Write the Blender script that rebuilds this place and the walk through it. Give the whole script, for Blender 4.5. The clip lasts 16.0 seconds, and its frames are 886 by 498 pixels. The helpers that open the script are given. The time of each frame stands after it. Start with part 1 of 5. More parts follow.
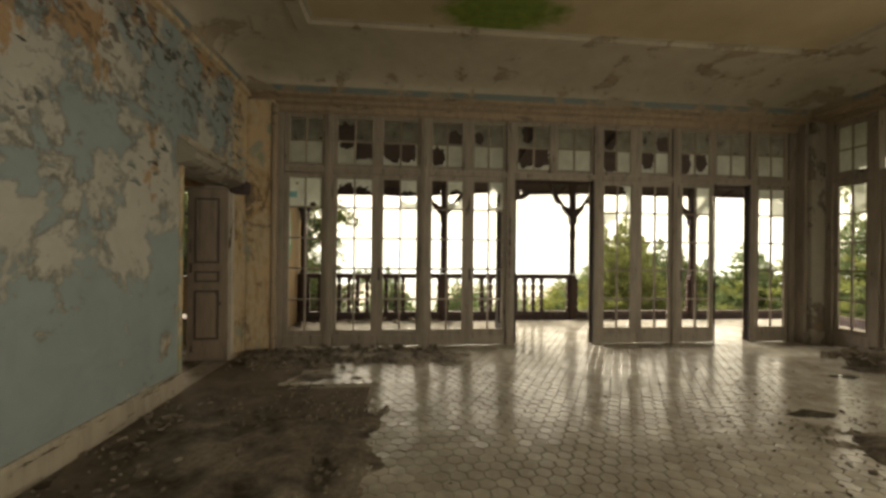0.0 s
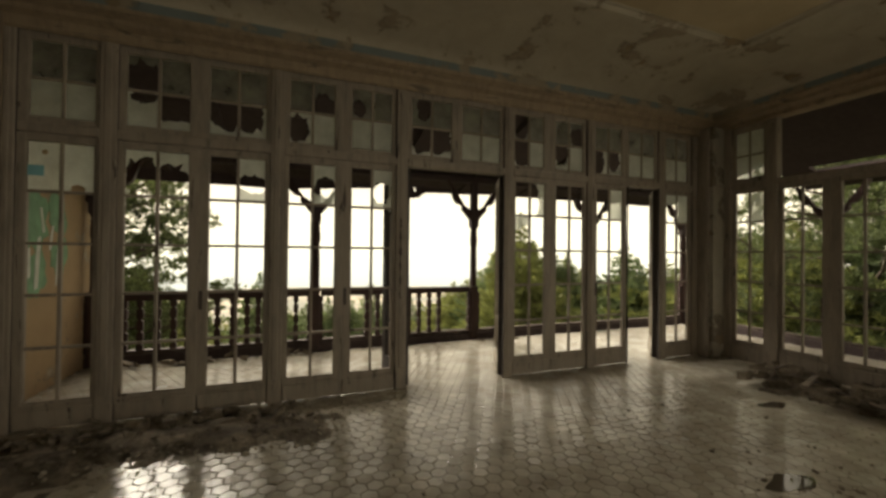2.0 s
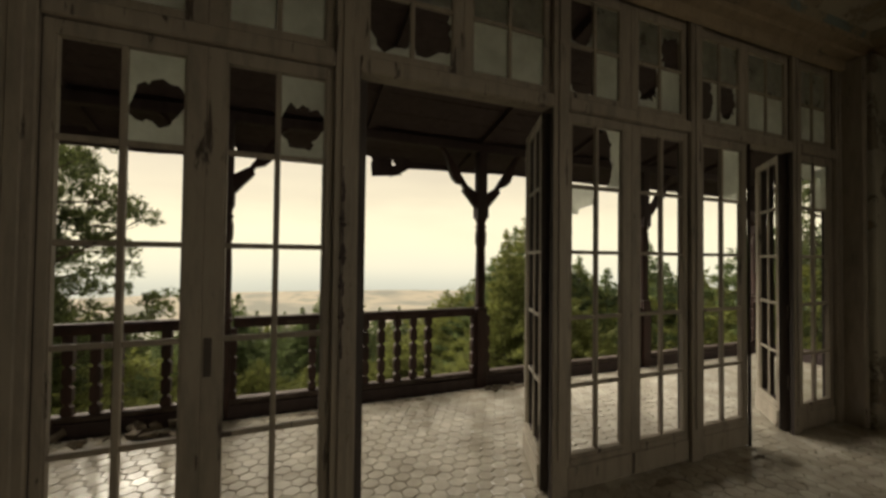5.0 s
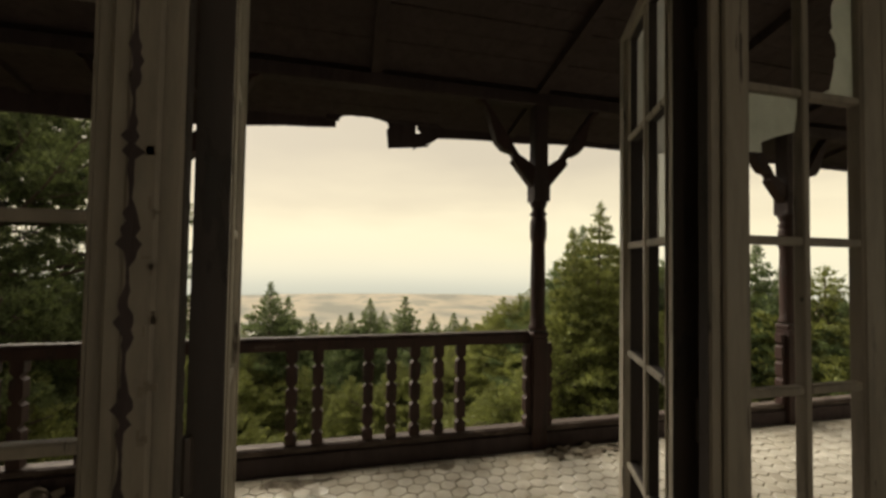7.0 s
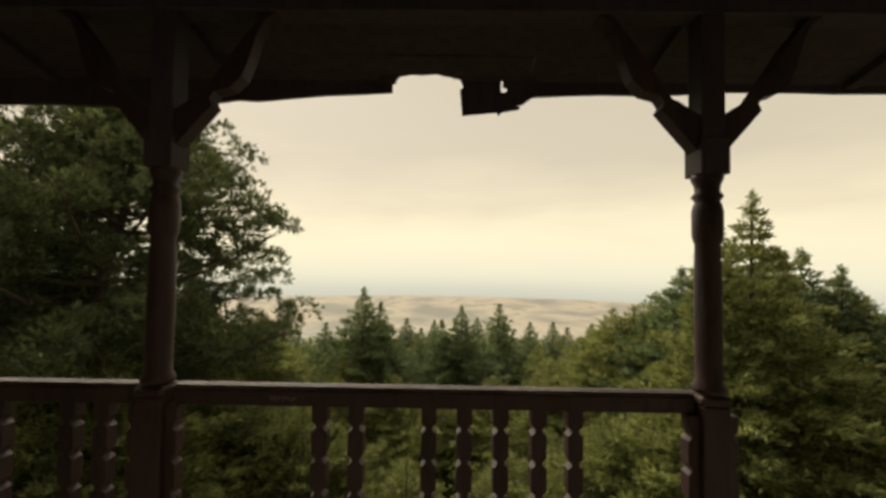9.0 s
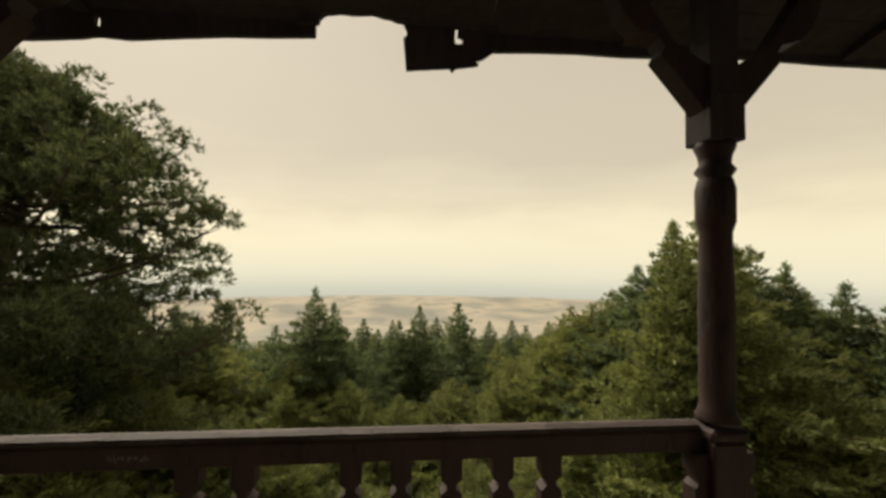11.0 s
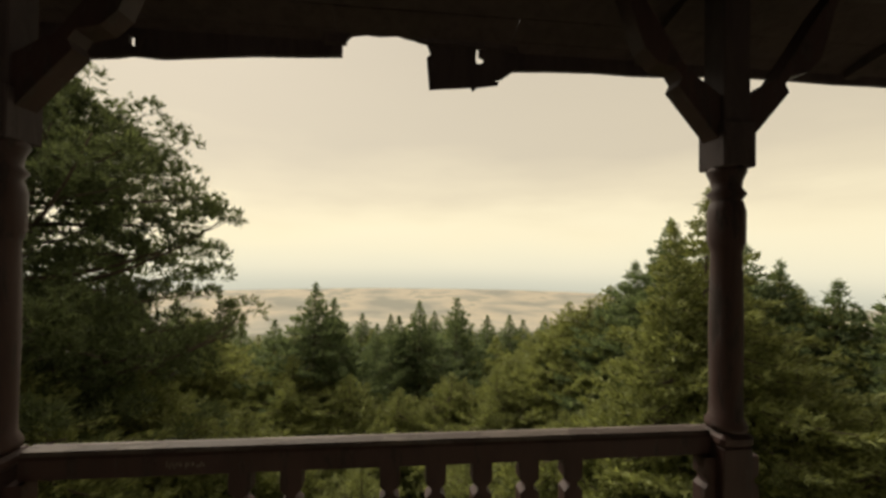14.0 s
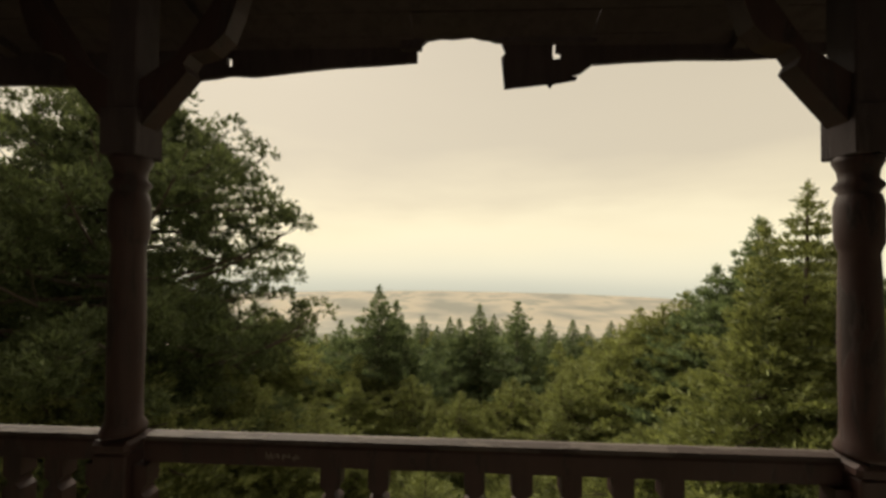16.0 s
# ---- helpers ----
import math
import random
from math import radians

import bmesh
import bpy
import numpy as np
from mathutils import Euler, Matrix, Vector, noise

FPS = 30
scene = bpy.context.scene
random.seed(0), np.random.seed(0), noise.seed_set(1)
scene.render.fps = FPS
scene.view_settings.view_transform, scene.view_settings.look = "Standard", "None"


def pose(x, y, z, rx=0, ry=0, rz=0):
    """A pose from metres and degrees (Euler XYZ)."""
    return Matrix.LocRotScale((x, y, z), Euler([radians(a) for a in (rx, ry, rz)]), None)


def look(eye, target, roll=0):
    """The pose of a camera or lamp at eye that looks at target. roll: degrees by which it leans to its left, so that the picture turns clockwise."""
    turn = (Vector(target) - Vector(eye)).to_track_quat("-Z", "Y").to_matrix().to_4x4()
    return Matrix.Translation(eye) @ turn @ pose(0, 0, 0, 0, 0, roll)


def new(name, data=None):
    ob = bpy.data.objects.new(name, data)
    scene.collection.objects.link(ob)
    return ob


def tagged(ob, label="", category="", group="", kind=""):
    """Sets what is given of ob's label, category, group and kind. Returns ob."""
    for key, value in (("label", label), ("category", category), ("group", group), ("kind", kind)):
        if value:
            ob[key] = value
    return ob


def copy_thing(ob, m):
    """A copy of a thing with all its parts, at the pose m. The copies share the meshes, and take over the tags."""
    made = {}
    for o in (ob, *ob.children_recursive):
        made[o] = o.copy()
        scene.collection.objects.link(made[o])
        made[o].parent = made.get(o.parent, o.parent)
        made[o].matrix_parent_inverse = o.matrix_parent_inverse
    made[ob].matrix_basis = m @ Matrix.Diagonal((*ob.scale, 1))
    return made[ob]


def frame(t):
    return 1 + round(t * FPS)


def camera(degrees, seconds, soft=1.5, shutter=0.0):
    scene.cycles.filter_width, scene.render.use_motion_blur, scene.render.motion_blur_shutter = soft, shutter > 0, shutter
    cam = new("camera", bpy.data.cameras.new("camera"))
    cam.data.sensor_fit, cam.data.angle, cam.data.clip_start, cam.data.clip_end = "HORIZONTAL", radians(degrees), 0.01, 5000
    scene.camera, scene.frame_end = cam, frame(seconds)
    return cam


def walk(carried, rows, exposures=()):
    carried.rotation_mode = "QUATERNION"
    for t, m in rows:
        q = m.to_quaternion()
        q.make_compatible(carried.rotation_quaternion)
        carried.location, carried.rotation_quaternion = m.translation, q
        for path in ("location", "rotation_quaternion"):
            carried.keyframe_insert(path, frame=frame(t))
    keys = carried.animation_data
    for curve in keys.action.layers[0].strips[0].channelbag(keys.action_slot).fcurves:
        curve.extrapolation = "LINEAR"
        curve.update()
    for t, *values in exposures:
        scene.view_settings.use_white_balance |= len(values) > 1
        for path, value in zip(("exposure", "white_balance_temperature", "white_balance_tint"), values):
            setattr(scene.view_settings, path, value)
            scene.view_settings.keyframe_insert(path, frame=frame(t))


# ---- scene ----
cam = camera(96.7, 16.0, soft=3.0)
PATH = [
    (0, (0.774, 0.745, 1.436), (0.96, 2.736, 1.441), 0.6),
    (0.5, (0.853, 1.204, 1.503), (1.07, 3.192, 1.518), 0.1),
    (1, (0.906, 1.596, 1.55), (1.357, 3.544, 1.548), 1.0),
    (1.5, (1.059, 1.94, 1.498), (1.75, 3.816, 1.518), 0.9),
    (2, (1.207, 2.263, 1.548), (1.915, 4.133, 1.569), 0.6),
    (2.5, (1.302, 2.635, 1.571), (2.04, 4.494, 1.596), 0.8),
    (3, (1.447, 3.001, 1.527), (2.224, 4.844, 1.551), 0.9),
    (3.5, (1.565, 3.368, 1.552), (2.345, 5.21, 1.586), 0.7),
    (6, (2.433, 5.154, 1.551), (3.066, 7.05, 1.604), 0.6),
    (6.5, (2.597, 5.428, 1.51), (3.075, 7.37, 1.567), 0.9),
    (7, (2.736, 5.744, 1.52), (3.193, 7.69, 1.579), 0.9),
    (7.5, (2.913, 6.004, 1.542), (3.236, 7.977, 1.608), 1.1),
    (8, (2.966, 6.23, 1.555), (3.055, 8.227, 1.615), 1.6),
    (8.2, (2.957, 6.346, 1.561), (2.977, 8.344, 1.633), 1.3),
    (10.3, (2.985, 7.284, 1.575), (2.952, 9.282, 1.619), 0.7),
    (10.5, (2.99, 7.319, 1.572), (3.037, 9.319, 1.611), 0.5),
    (11, (3.075, 7.346, 1.552), (3.255, 9.338, 1.62), 0.7),
    (11.5, (3.113, 7.329, 1.546), (3.385, 9.309, 1.621), 0.9),
    (12, (3.09, 7.326, 1.539), (3.388, 9.303, 1.61), 1.1),
    (12.5, (3.058, 7.294, 1.548), (3.351, 9.272, 1.615), 0.9),
    (13, (3.03, 7.263, 1.562), (3.335, 9.239, 1.621), 1.2),
    (13.5, (2.976, 7.252, 1.631), (3.223, 9.236, 1.672), 1.0),
    (14, (2.926, 7.256, 1.651), (3.127, 9.246, 1.683), 0.8),
    (14.5, (2.905, 7.274, 1.641), (3.056, 9.268, 1.667), 1.0),
    (15, (2.868, 7.27, 1.653), (2.917, 9.269, 1.69), 0.8),
    (15.5, (2.858, 7.277, 1.656), (2.817, 9.277, 1.686), 0.7),
    (16, (2.828, 7.284, 1.647), (2.739, 9.282, 1.691), 0.6),
]
walk(cam, [(t, look(e, g, r)) for t, e, g, r in PATH],
     exposures=((0, 1.78), (0.5, 1.5), (1.5, 1.1), (3.5, 0.62), (6, 0.2), (8, 0.2), (10.5, 0.06), (16, 0.14)))

# ---- world and sun: an overcast, warm, hazy sky ----
world = bpy.data.worlds.new("overcast_sky")
scene.world = world
world.use_nodes = True
wn, wl = world.node_tree.nodes, world.node_tree.links
wn.clear()
w_out, w_bg = wn.new("ShaderNodeOutputWorld"), wn.new("ShaderNodeBackground")
w_sky = wn.new("ShaderNodeTexSky")
w_sky.sky_type, w_sky.sun_disc = "NISHITA", False
w_sky.sun_elevation, w_sky.sun_rotation, w_sky.dust_density = radians(46), radians(-35), 4.0
w_tc, w_sep = wn.new("ShaderNodeTexCoord"), wn.new("ShaderNodeSeparateXYZ")
w_map, w_noise = wn.new("ShaderNodeMapping"), wn.new("ShaderNodeTexNoise")
w_map.inputs["Scale"].default_value = (1.6, 1.6, 7.0)
w_noise.inputs["Scale"].default_value, w_noise.inputs["Detail"].default_value = 1.7, 5.0
w_noise.inputs["Roughness"].default_value = 0.5
w_mul, w_add = wn.new("ShaderNodeMath"), wn.new("ShaderNodeMath")
w_mul.operation, w_add.operation = "MULTIPLY_ADD", "ADD"
w_mul.inputs[1].default_value, w_mul.inputs[2].default_value = 0.19, -0.095
w_ramp = wn.new("ShaderNodeValToRGB")
w_ramp.color_ramp.interpolation = "B_SPLINE"
SKY_STOPS = ((0.0, (0.42, 0.40, 0.29)), (0.452, (0.62, 0.61, 0.49)), (0.468, (0.70, 0.685, 0.545)), (0.484, (0.90, 0.84, 0.63)), (0.505, (0.97, 0.89, 0.64)),
             (0.535, (1.02, 0.90, 0.61)), (0.570, (0.84, 0.725, 0.50)), (0.63, (0.68, 0.585, 0.42)), (1.0, (0.58, 0.505, 0.39)))
ramp = w_ramp.color_ramp
ramp.elements[0].position, ramp.elements[0].color = SKY_STOPS[0][0], (*SKY_STOPS[0][1], 1)
ramp.elements[1].position, ramp.elements[1].color = SKY_STOPS[-1][0], (*SKY_STOPS[-1][1], 1)
for at, col in SKY_STOPS[1:-1]:
    ramp.elements.new(at).color = (*col, 1)
w_half = wn.new("ShaderNodeMath")
w_half.operation = "MULTIPLY_ADD"
w_half.inputs[1].default_value, w_half.inputs[2].default_value = 0.5, 0.5
w_mix = wn.new("ShaderNodeMix")
w_mix.data_type = "RGBA"
w_scale = wn.new("ShaderNodeMix")
w_scale.data_type, w_scale.blend_type = "RGBA", "MULTIPLY"
w_scale.inputs["Factor"].default_value = 1.0
w_scale.inputs[7].default_value = (0.09, 0.09, 0.09, 1)
w_mix.inputs["Factor"].default_value = 0.9
wl.new(w_tc.outputs["Generated"], w_sep.inputs[0])
wl.new(w_tc.outputs["Generated"], w_map.inputs[0])
wl.new(w_map.outputs[0], w_noise.inputs["Vector"])
wl.new(w_noise.outputs["Fac"], w_mul.inputs[0])
wl.new(w_sep.outputs["Z"], w_add.inputs[0])
# the clouds break up higher in the sky and lie level over the plain
w_fade, w_soft = wn.new("ShaderNodeMapRange"), wn.new("ShaderNodeMath")
w_fade.inputs["From Min"].default_value, w_fade.inputs["From Max"].default_value = -0.03, 0.13
w_fade.inputs["To Min"].default_value = 0.06
w_soft.operation = "MULTIPLY"
wl.new(w_sep.outputs["Z"], w_fade.inputs["Value"])
wl.new(w_mul.outputs[0], w_soft.inputs[0])
wl.new(w_fade.outputs["Result"], w_soft.inputs[1])
wl.new(w_soft.outputs[0], w_add.inputs[1])
wl.new(w_add.outputs[0], w_half.inputs[0])
wl.new(w_half.outputs[0], w_ramp.inputs[0])
wl.new(w_sky.outputs[0], w_scale.inputs[6])
wl.new(w_scale.outputs[2], w_mix.inputs[6])
wl.new(w_ramp.outputs[0], w_mix.inputs[7])
wl.new(w_mix.outputs[2], w_bg.inputs[0])
wl.new(w_bg.outputs[0], w_out.inputs[0])
w_bg.inputs[1].default_value = 1.0

sun = new("sun", bpy.data.lights.new("sun", "SUN"))
sun.data.energy, sun.data.angle, sun.data.color = 4.6, radians(55), (1.0, 0.91, 0.74)
sun.matrix_world = look((-32, 46, 58), (0, 0, 0))


def fill_lamp(eye, target, wide, high, watts):
    """An added fill lamp, standing for daylight from an assumed opening behind the walk."""
    l = new("unseen_opening_fill", bpy.data.lights.new("unseen_opening_fill", "AREA"))
    l.data.shape, l.data.size, l.data.size_y, l.data.energy, l.data.color = "RECTANGLE", wide, high, watts, (1.0, 0.92, 0.74)
    l.matrix_world = look(eye, target)


# assumed openings, out of view, where the fill lamps stand
SOUTH_OPENINGS = ((0.0, 2.2), (3.6, 5.8))
EAST_OPENINGS = ((-2.2, 0.0), (0.6, 1.85))
for a, c in SOUTH_OPENINGS:
    fill_lamp(((a + c) / 2, -2.72, 1.7), ((a + c) / 2, 0, 1.7), c - a, 2.3, 3)
for a, c in EAST_OPENINGS:
    fill_lamp((7.51, (a + c) / 2, 1.7), (0, (a + c) / 2, 1.7), c - a, 2.3, 31 * (c - a) / 2.2)


# ---- materials ----
def material(name, rough=0.8, metal=0.0, spec=0.5):
    m = bpy.data.materials.new(name)
    m.use_nodes = True
    nt = m.node_tree
    b = nt.nodes["Principled BSDF"]
    b.inputs["Roughness"].default_value, b.inputs["Metallic"].default_value = rough, metal
    b.inputs["Specular IOR Level"].default_value = spec
    return m, nt, b


def coords(nt, scale=(1, 1, 1), world_space=True):
    mp = nt.nodes.new("ShaderNodeMapping")
    mp.inputs["Scale"].default_value = scale
    if world_space:
        nt.links.new(nt.nodes.new("ShaderNodeNewGeometry").outputs["Position"], mp.inputs[0])
    else:
        nt.links.new(nt.nodes.new("ShaderNodeTexCoord").outputs["Object"], mp.inputs[0])
    return mp.outputs[0]


def noise_tex(nt, vec, scale, detail=6.0, rough=0.6, distort=0.0):
    n = nt.nodes.new("ShaderNodeTexNoise")
    n.inputs["Scale"].default_value, n.inputs["Detail"].default_value = scale, detail
    n.inputs["Roughness"].default_value, n.inputs["Distortion"].default_value = rough, distort
    nt.links.new(vec, n.inputs["Vector"])
    return n.outputs["Fac"]


def ramp_of(nt, fac, *stops, smooth=False):
    r = nt.nodes.new("ShaderNodeValToRGB")
    cr = r.color_ramp
    if smooth:
        cr.interpolation = "EASE"
    def four(c):
        return (c, c, c, 1) if isinstance(c, (int, float)) else (*c, 1)
    cr.elements[0].position, cr.elements[0].color = stops[0][0], four(stops[0][1])
    cr.elements[1].position, cr.elements[1].color = stops[-1][0], four(stops[-1][1])
    for p, c in stops[1:-1]:
        cr.elements.new(p).color = four(c)
    nt.links.new(fac, r.inputs[0])
    return r.outputs[0]


def blend(nt, fac, a, b, mode="MIX"):
    x = nt.nodes.new("ShaderNodeMix")
    x.data_type, x.blend_type = "RGBA", mode
    for sock, v in ((x.inputs[0], fac), (x.inputs[6], a), (x.inputs[7], b)):
        if isinstance(v, (int, float)):
            sock.default_value = v
        elif isinstance(v, tuple):
            sock.default_value = (*v, 1)
        else:
            nt.links.new(v, sock)
    return x.outputs[2]


def maths(nt, op, a, b=0.0, c=None):
    x = nt.nodes.new("ShaderNodeMath")
    x.operation = op
    for i, v in enumerate((a, b) if c is None else (a, b, c)):
        if isinstance(v, (int, float)):
            x.inputs[i].default_value = v
        else:
            nt.links.new(v, x.inputs[i])
    return x.outputs[0]


def bump(nt, b, height, strength=0.4, distance=0.02):
    x = nt.nodes.new("ShaderNodeBump")
    x.inputs["Strength"].default_value, x.inputs["Distance"].default_value = strength, distance
    nt.links.new(height, x.inputs["Height"])
    nt.links.new(x.outputs[0], b.inputs["Normal"])


def axis_of(nt, which):
    s = nt.nodes.new("ShaderNodeSeparateXYZ")
    nt.links.new(nt.nodes.new("ShaderNodeNewGeometry").outputs["Position"], s.inputs[0])
    return s.outputs[which]


def peeling_wood(name, paint, bare, amount, rough=0.65, grain_way=(9, 9, 2.0), spec=0.5):
    """Old oil paint on joinery: streaks along the grain, flakes lost down to dark wood."""
    m, nt, b = material(name, rough, 0.0, spec)
    v = coords(nt, grain_way)
    fine = coords(nt, tuple(3.2 * k for k in grain_way))
    flakes = noise_tex(nt, v, 1.6, 8, 0.68, 0.4)
    grain = noise_tex(nt, fine, 2.0, 5, 0.6)
    stain = noise_tex(nt, coords(nt, (1.5, 1.5, 0.8)), 1.4, 4)
    tone = blend(nt, stain, tuple(c * 0.66 for c in paint), tuple(min(1, c * 1.18) for c in paint))
    tone = blend(nt, maths(nt, "MULTIPLY", grain, 0.5), tone, tuple(c * 0.75 for c in paint))
    grime = noise_tex(nt, coords(nt, (5, 5, 0.9)), 2.3, 7, 0.7)
    tone = blend(nt, ramp_of(nt, grime, (0.45, 0.0), (0.72, 0.7)), tone, tuple(c * 0.42 for c in paint))
    worn = ramp_of(nt, flakes, (amount, 0.0), (amount + 0.035, 1.0))
    nt.links.new(blend(nt, worn, bare, tone), b.inputs["Base Color"])
    bump(nt, b, maths(nt, "ADD", worn, maths(nt, "MULTIPLY", grain, 0.35)), 0.5, 0.004)
    return m


MAT_JOINERY = peeling_wood("flaking_cream_paint", (0.295, 0.246, 0.196), (0.055, 0.038, 0.028), 0.355, 0.65, (10, 10, 1.3))
MAT_DOOR_PAINT = peeling_wood("brown_grey_door_paint", (0.26, 0.205, 0.155), (0.06, 0.04, 0.03), 0.34)
# darker tone of the door paint, for the panel mouldings
MAT_DOOR_DARK = peeling_wood("dark_door_moulding", (0.10, 0.075, 0.055), (0.05, 0.035, 0.026), 0.36)
MAT_PORCH = peeling_wood("red_brown_stained_timber", (0.054, 0.028, 0.0235), (0.030, 0.019, 0.016), 0.40, 0.6, spec=0.28)
MAT_PORCH_DARK = peeling_wood("dark_stained_boards", (0.074, 0.054, 0.053), (0.052, 0.038, 0.037), 0.42, 0.8, spec=0.25)
MAT_WORN = peeling_wood("weathered_rail_timber", (0.110, 0.082, 0.066), (0.046, 0.028, 0.022), 0.5, 0.7, (2, 9, 9))
MAT_BASEBOARD = peeling_wood("cream_baseboard_paint", (0.40, 0.345, 0.265), (0.09, 0.065, 0.045), 0.37, 0.65, (9.0, 1.3, 9.0))
# lighter copy of the joinery cream: daylight on open leaves and jamb, put into colour
MAT_JOINERY_LIT = peeling_wood("lit_flaking_cream_paint", (0.52, 0.46, 0.375), (0.06, 0.042, 0.03), 0.36, 0.65, (10, 10, 1.3))
MAT_OUTER = peeling_wood("dark_brown_outside_paint", (0.045, 0.031, 0.026), (0.024, 0.017, 0.014), 0.40)
MAT_TRIM = peeling_wood("ochre_stained_trim", (0.33, 0.25, 0.165), (0.13, 0.10, 0.07), 0.37, 0.65, (1.2, 2.0, 9.0))


def peeling_plaster(name, paint, under, ochre, cut, ochre_cut, dark=0.5, low=None):
    """Distemper flaking off plaster in large scabs, with ochre undercoat and dark crack lips."""
    m, nt, b = material(name, 0.9, 0.0, 0.25)
    v = coords(nt)
    big = noise_tex(nt, v, 1.1, 10, 0.70, 0.25)
    mid = noise_tex(nt, v, 3.1, 8, 0.65, 0.6)
    grain = noise_tex(nt, v, 38, 4, 0.6)
    fray = noise_tex(nt, v, 13.0, 5, 0.7)
    mixd = maths(nt, "ADD", maths(nt, "ADD", maths(nt, "MULTIPLY", big, 0.72), maths(nt, "MULTIPLY", mid, 0.22)), maths(nt, "MULTIPLY", fray, 0.06))
    if low is not None:
        # more of the paint has held on lower down
        mixd = maths(nt, "ADD", mixd, ramp_of(nt, maths(nt, "DIVIDE", axis_of(nt, "Z"), 4.0), (0.0, low), (0.28, low * 0.45), (0.5, 0.0), (0.72, low * 0.35), (1.0, low * 0.5)))
    patch = ramp_of(nt, mixd, (cut - 0.004, 0.0), (cut + 0.016, 1.0))
    lip = maths(nt, "MULTIPLY", ramp_of(nt, mixd, (cut - 0.028, 0.0), (cut - 0.004, 1.0), (cut + 0.008, 1.0), (cut + 0.02, 0.0)), ramp_of(nt, noise_tex(nt, v, 2.1, 4), (0.42, 0.15), (0.58, 1.0)))
    second = noise_tex(nt, coords(nt, (1.3, 1.3, 1.0)), 1.5, 8, 0.7, 0.3)
    if low is not None:
        second = maths(nt, "ADD", second, ramp_of(nt, maths(nt, "DIVIDE", axis_of(nt, "Z"), 4.0), (0.45, 0.0), (0.85, 0.10)))
    och = ramp_of(nt, second, (ochre_cut, 0.0), (ochre_cut + 0.03, 1.0))
    under_tone = blend(nt, mid, tuple(c * 0.70 for c in under), tuple(c * 1.15 for c in under))
    under_tone = blend(nt, och, under_tone, blend(nt, grain, ochre, tuple(c * 0.6 for c in ochre)))
    paint_tone = blend(nt, mid, tuple(c * 0.72 for c in paint), tuple(c * 1.2 for c in paint))
    tone = blend(nt, patch, under_tone, paint_tone)
    tone = blend(nt, maths(nt, "MULTIPLY", lip, maths(nt, "MULTIPLY", noise_tex(nt, v, 5.5, 3), dark * 1.5)), tone, (0.06, 0.045, 0.032))
    tone = blend(nt, maths(nt, "MULTIPLY", grain, 0.25), tone, tuple(c * 0.6 for c in under))
    if low is not None:
        # curled dark scabs high on the wall
        scab = ramp_of(nt, noise_tex(nt, coords(nt, (1.0, 1.0, 1.7)), 5.5, 8, 0.66, 0.4), (0.55, 0.0), (0.575, 1.0))
        high = ramp_of(nt, maths(nt, "DIVIDE", axis_of(nt, "Z"), 4.0), (0.56, 0.0), (0.80, 0.85))
        tone = blend(nt, maths(nt, "MULTIPLY", scab, high), tone, (0.075, 0.055, 0.038))
    nt.links.new(tone, b.inputs["Base Color"])
    bump(nt, b, maths(nt, "ADD", maths(nt, "MULTIPLY", patch, 1.0), maths(nt, "MULTIPLY", grain, 0.3)), 0.7, 0.008)
    return m


MAT_WALL = peeling_plaster("blue_distemper_flaking", (0.245, 0.290, 0.290), (0.44, 0.415, 0.36), (0.42, 0.27, 0.14), 0.54, 0.60, 0.6, 0.16)


def streaked_plaster():
    """Old coats of limewash showing in runs down the wall: ochre, blue-grey, green and bare brown."""
    m, nt, b = material("streaked_limewash", 0.92, 0, 0.2)
    run = noise_tex(nt, coords(nt, (2.0, 2.0, 0.75)), 1.6, 9, 0.70, 0.5)
    spot = noise_tex(nt, coords(nt), 2.4, 8, 0.66, 0.3)
    grain = noise_tex(nt, coords(nt), 30, 4)
    tone = ramp_of(nt, run, (0.36, (0.17, 0.13, 0.09)), (0.42, (0.44, 0.30, 0.15)), (0.49, (0.52, 0.44, 0.32)), (0.53, (0.46, 0.33, 0.18)), (0.58, (0.30, 0.34, 0.30)), (0.64, (0.28, 0.30, 0.17)), (0.72, (0.42, 0.29, 0.15)))
    tone = blend(nt, ramp_of(nt, spot, (0.54, 0.0), (0.57, 0.85)), tone, (0.55, 0.41, 0.25))
    tone = blend(nt, ramp_of(nt, spot, (0.38, 0.8), (0.41, 0.0)), tone, (0.22, 0.17, 0.12))
    tone = blend(nt, maths(nt, "MULTIPLY", grain, 0.3), tone, (0.18, 0.15, 0.11))
    nt.links.new(tone, b.inputs["Base Color"])
    bump(nt, b, maths(nt, "ADD", spot, maths(nt, "MULTIPLY", grain, 0.3)), 0.6, 0.008)
    return m


MAT_PIER = streaked_plaster()
MAT_COVE = peeling_plaster("stained_cove_plaster", (0.41, 0.36, 0.275), (0.32, 0.265, 0.19), (0.30, 0.22, 0.13), 0.445, 0.56, 0.45)
MAT_BLUE = peeling_plaster("blue_cornice_paint", (0.17, 0.205, 0.205), (0.31, 0.265, 0.195), (0.27, 0.20, 0.125), 0.485, 0.60)
MAT_PORCH_WALL = peeling_plaster("tan_rendered_wall", (0.38, 0.265, 0.15), (0.44, 0.37, 0.27), (0.30, 0.21, 0.13), 0.44, 0.62)


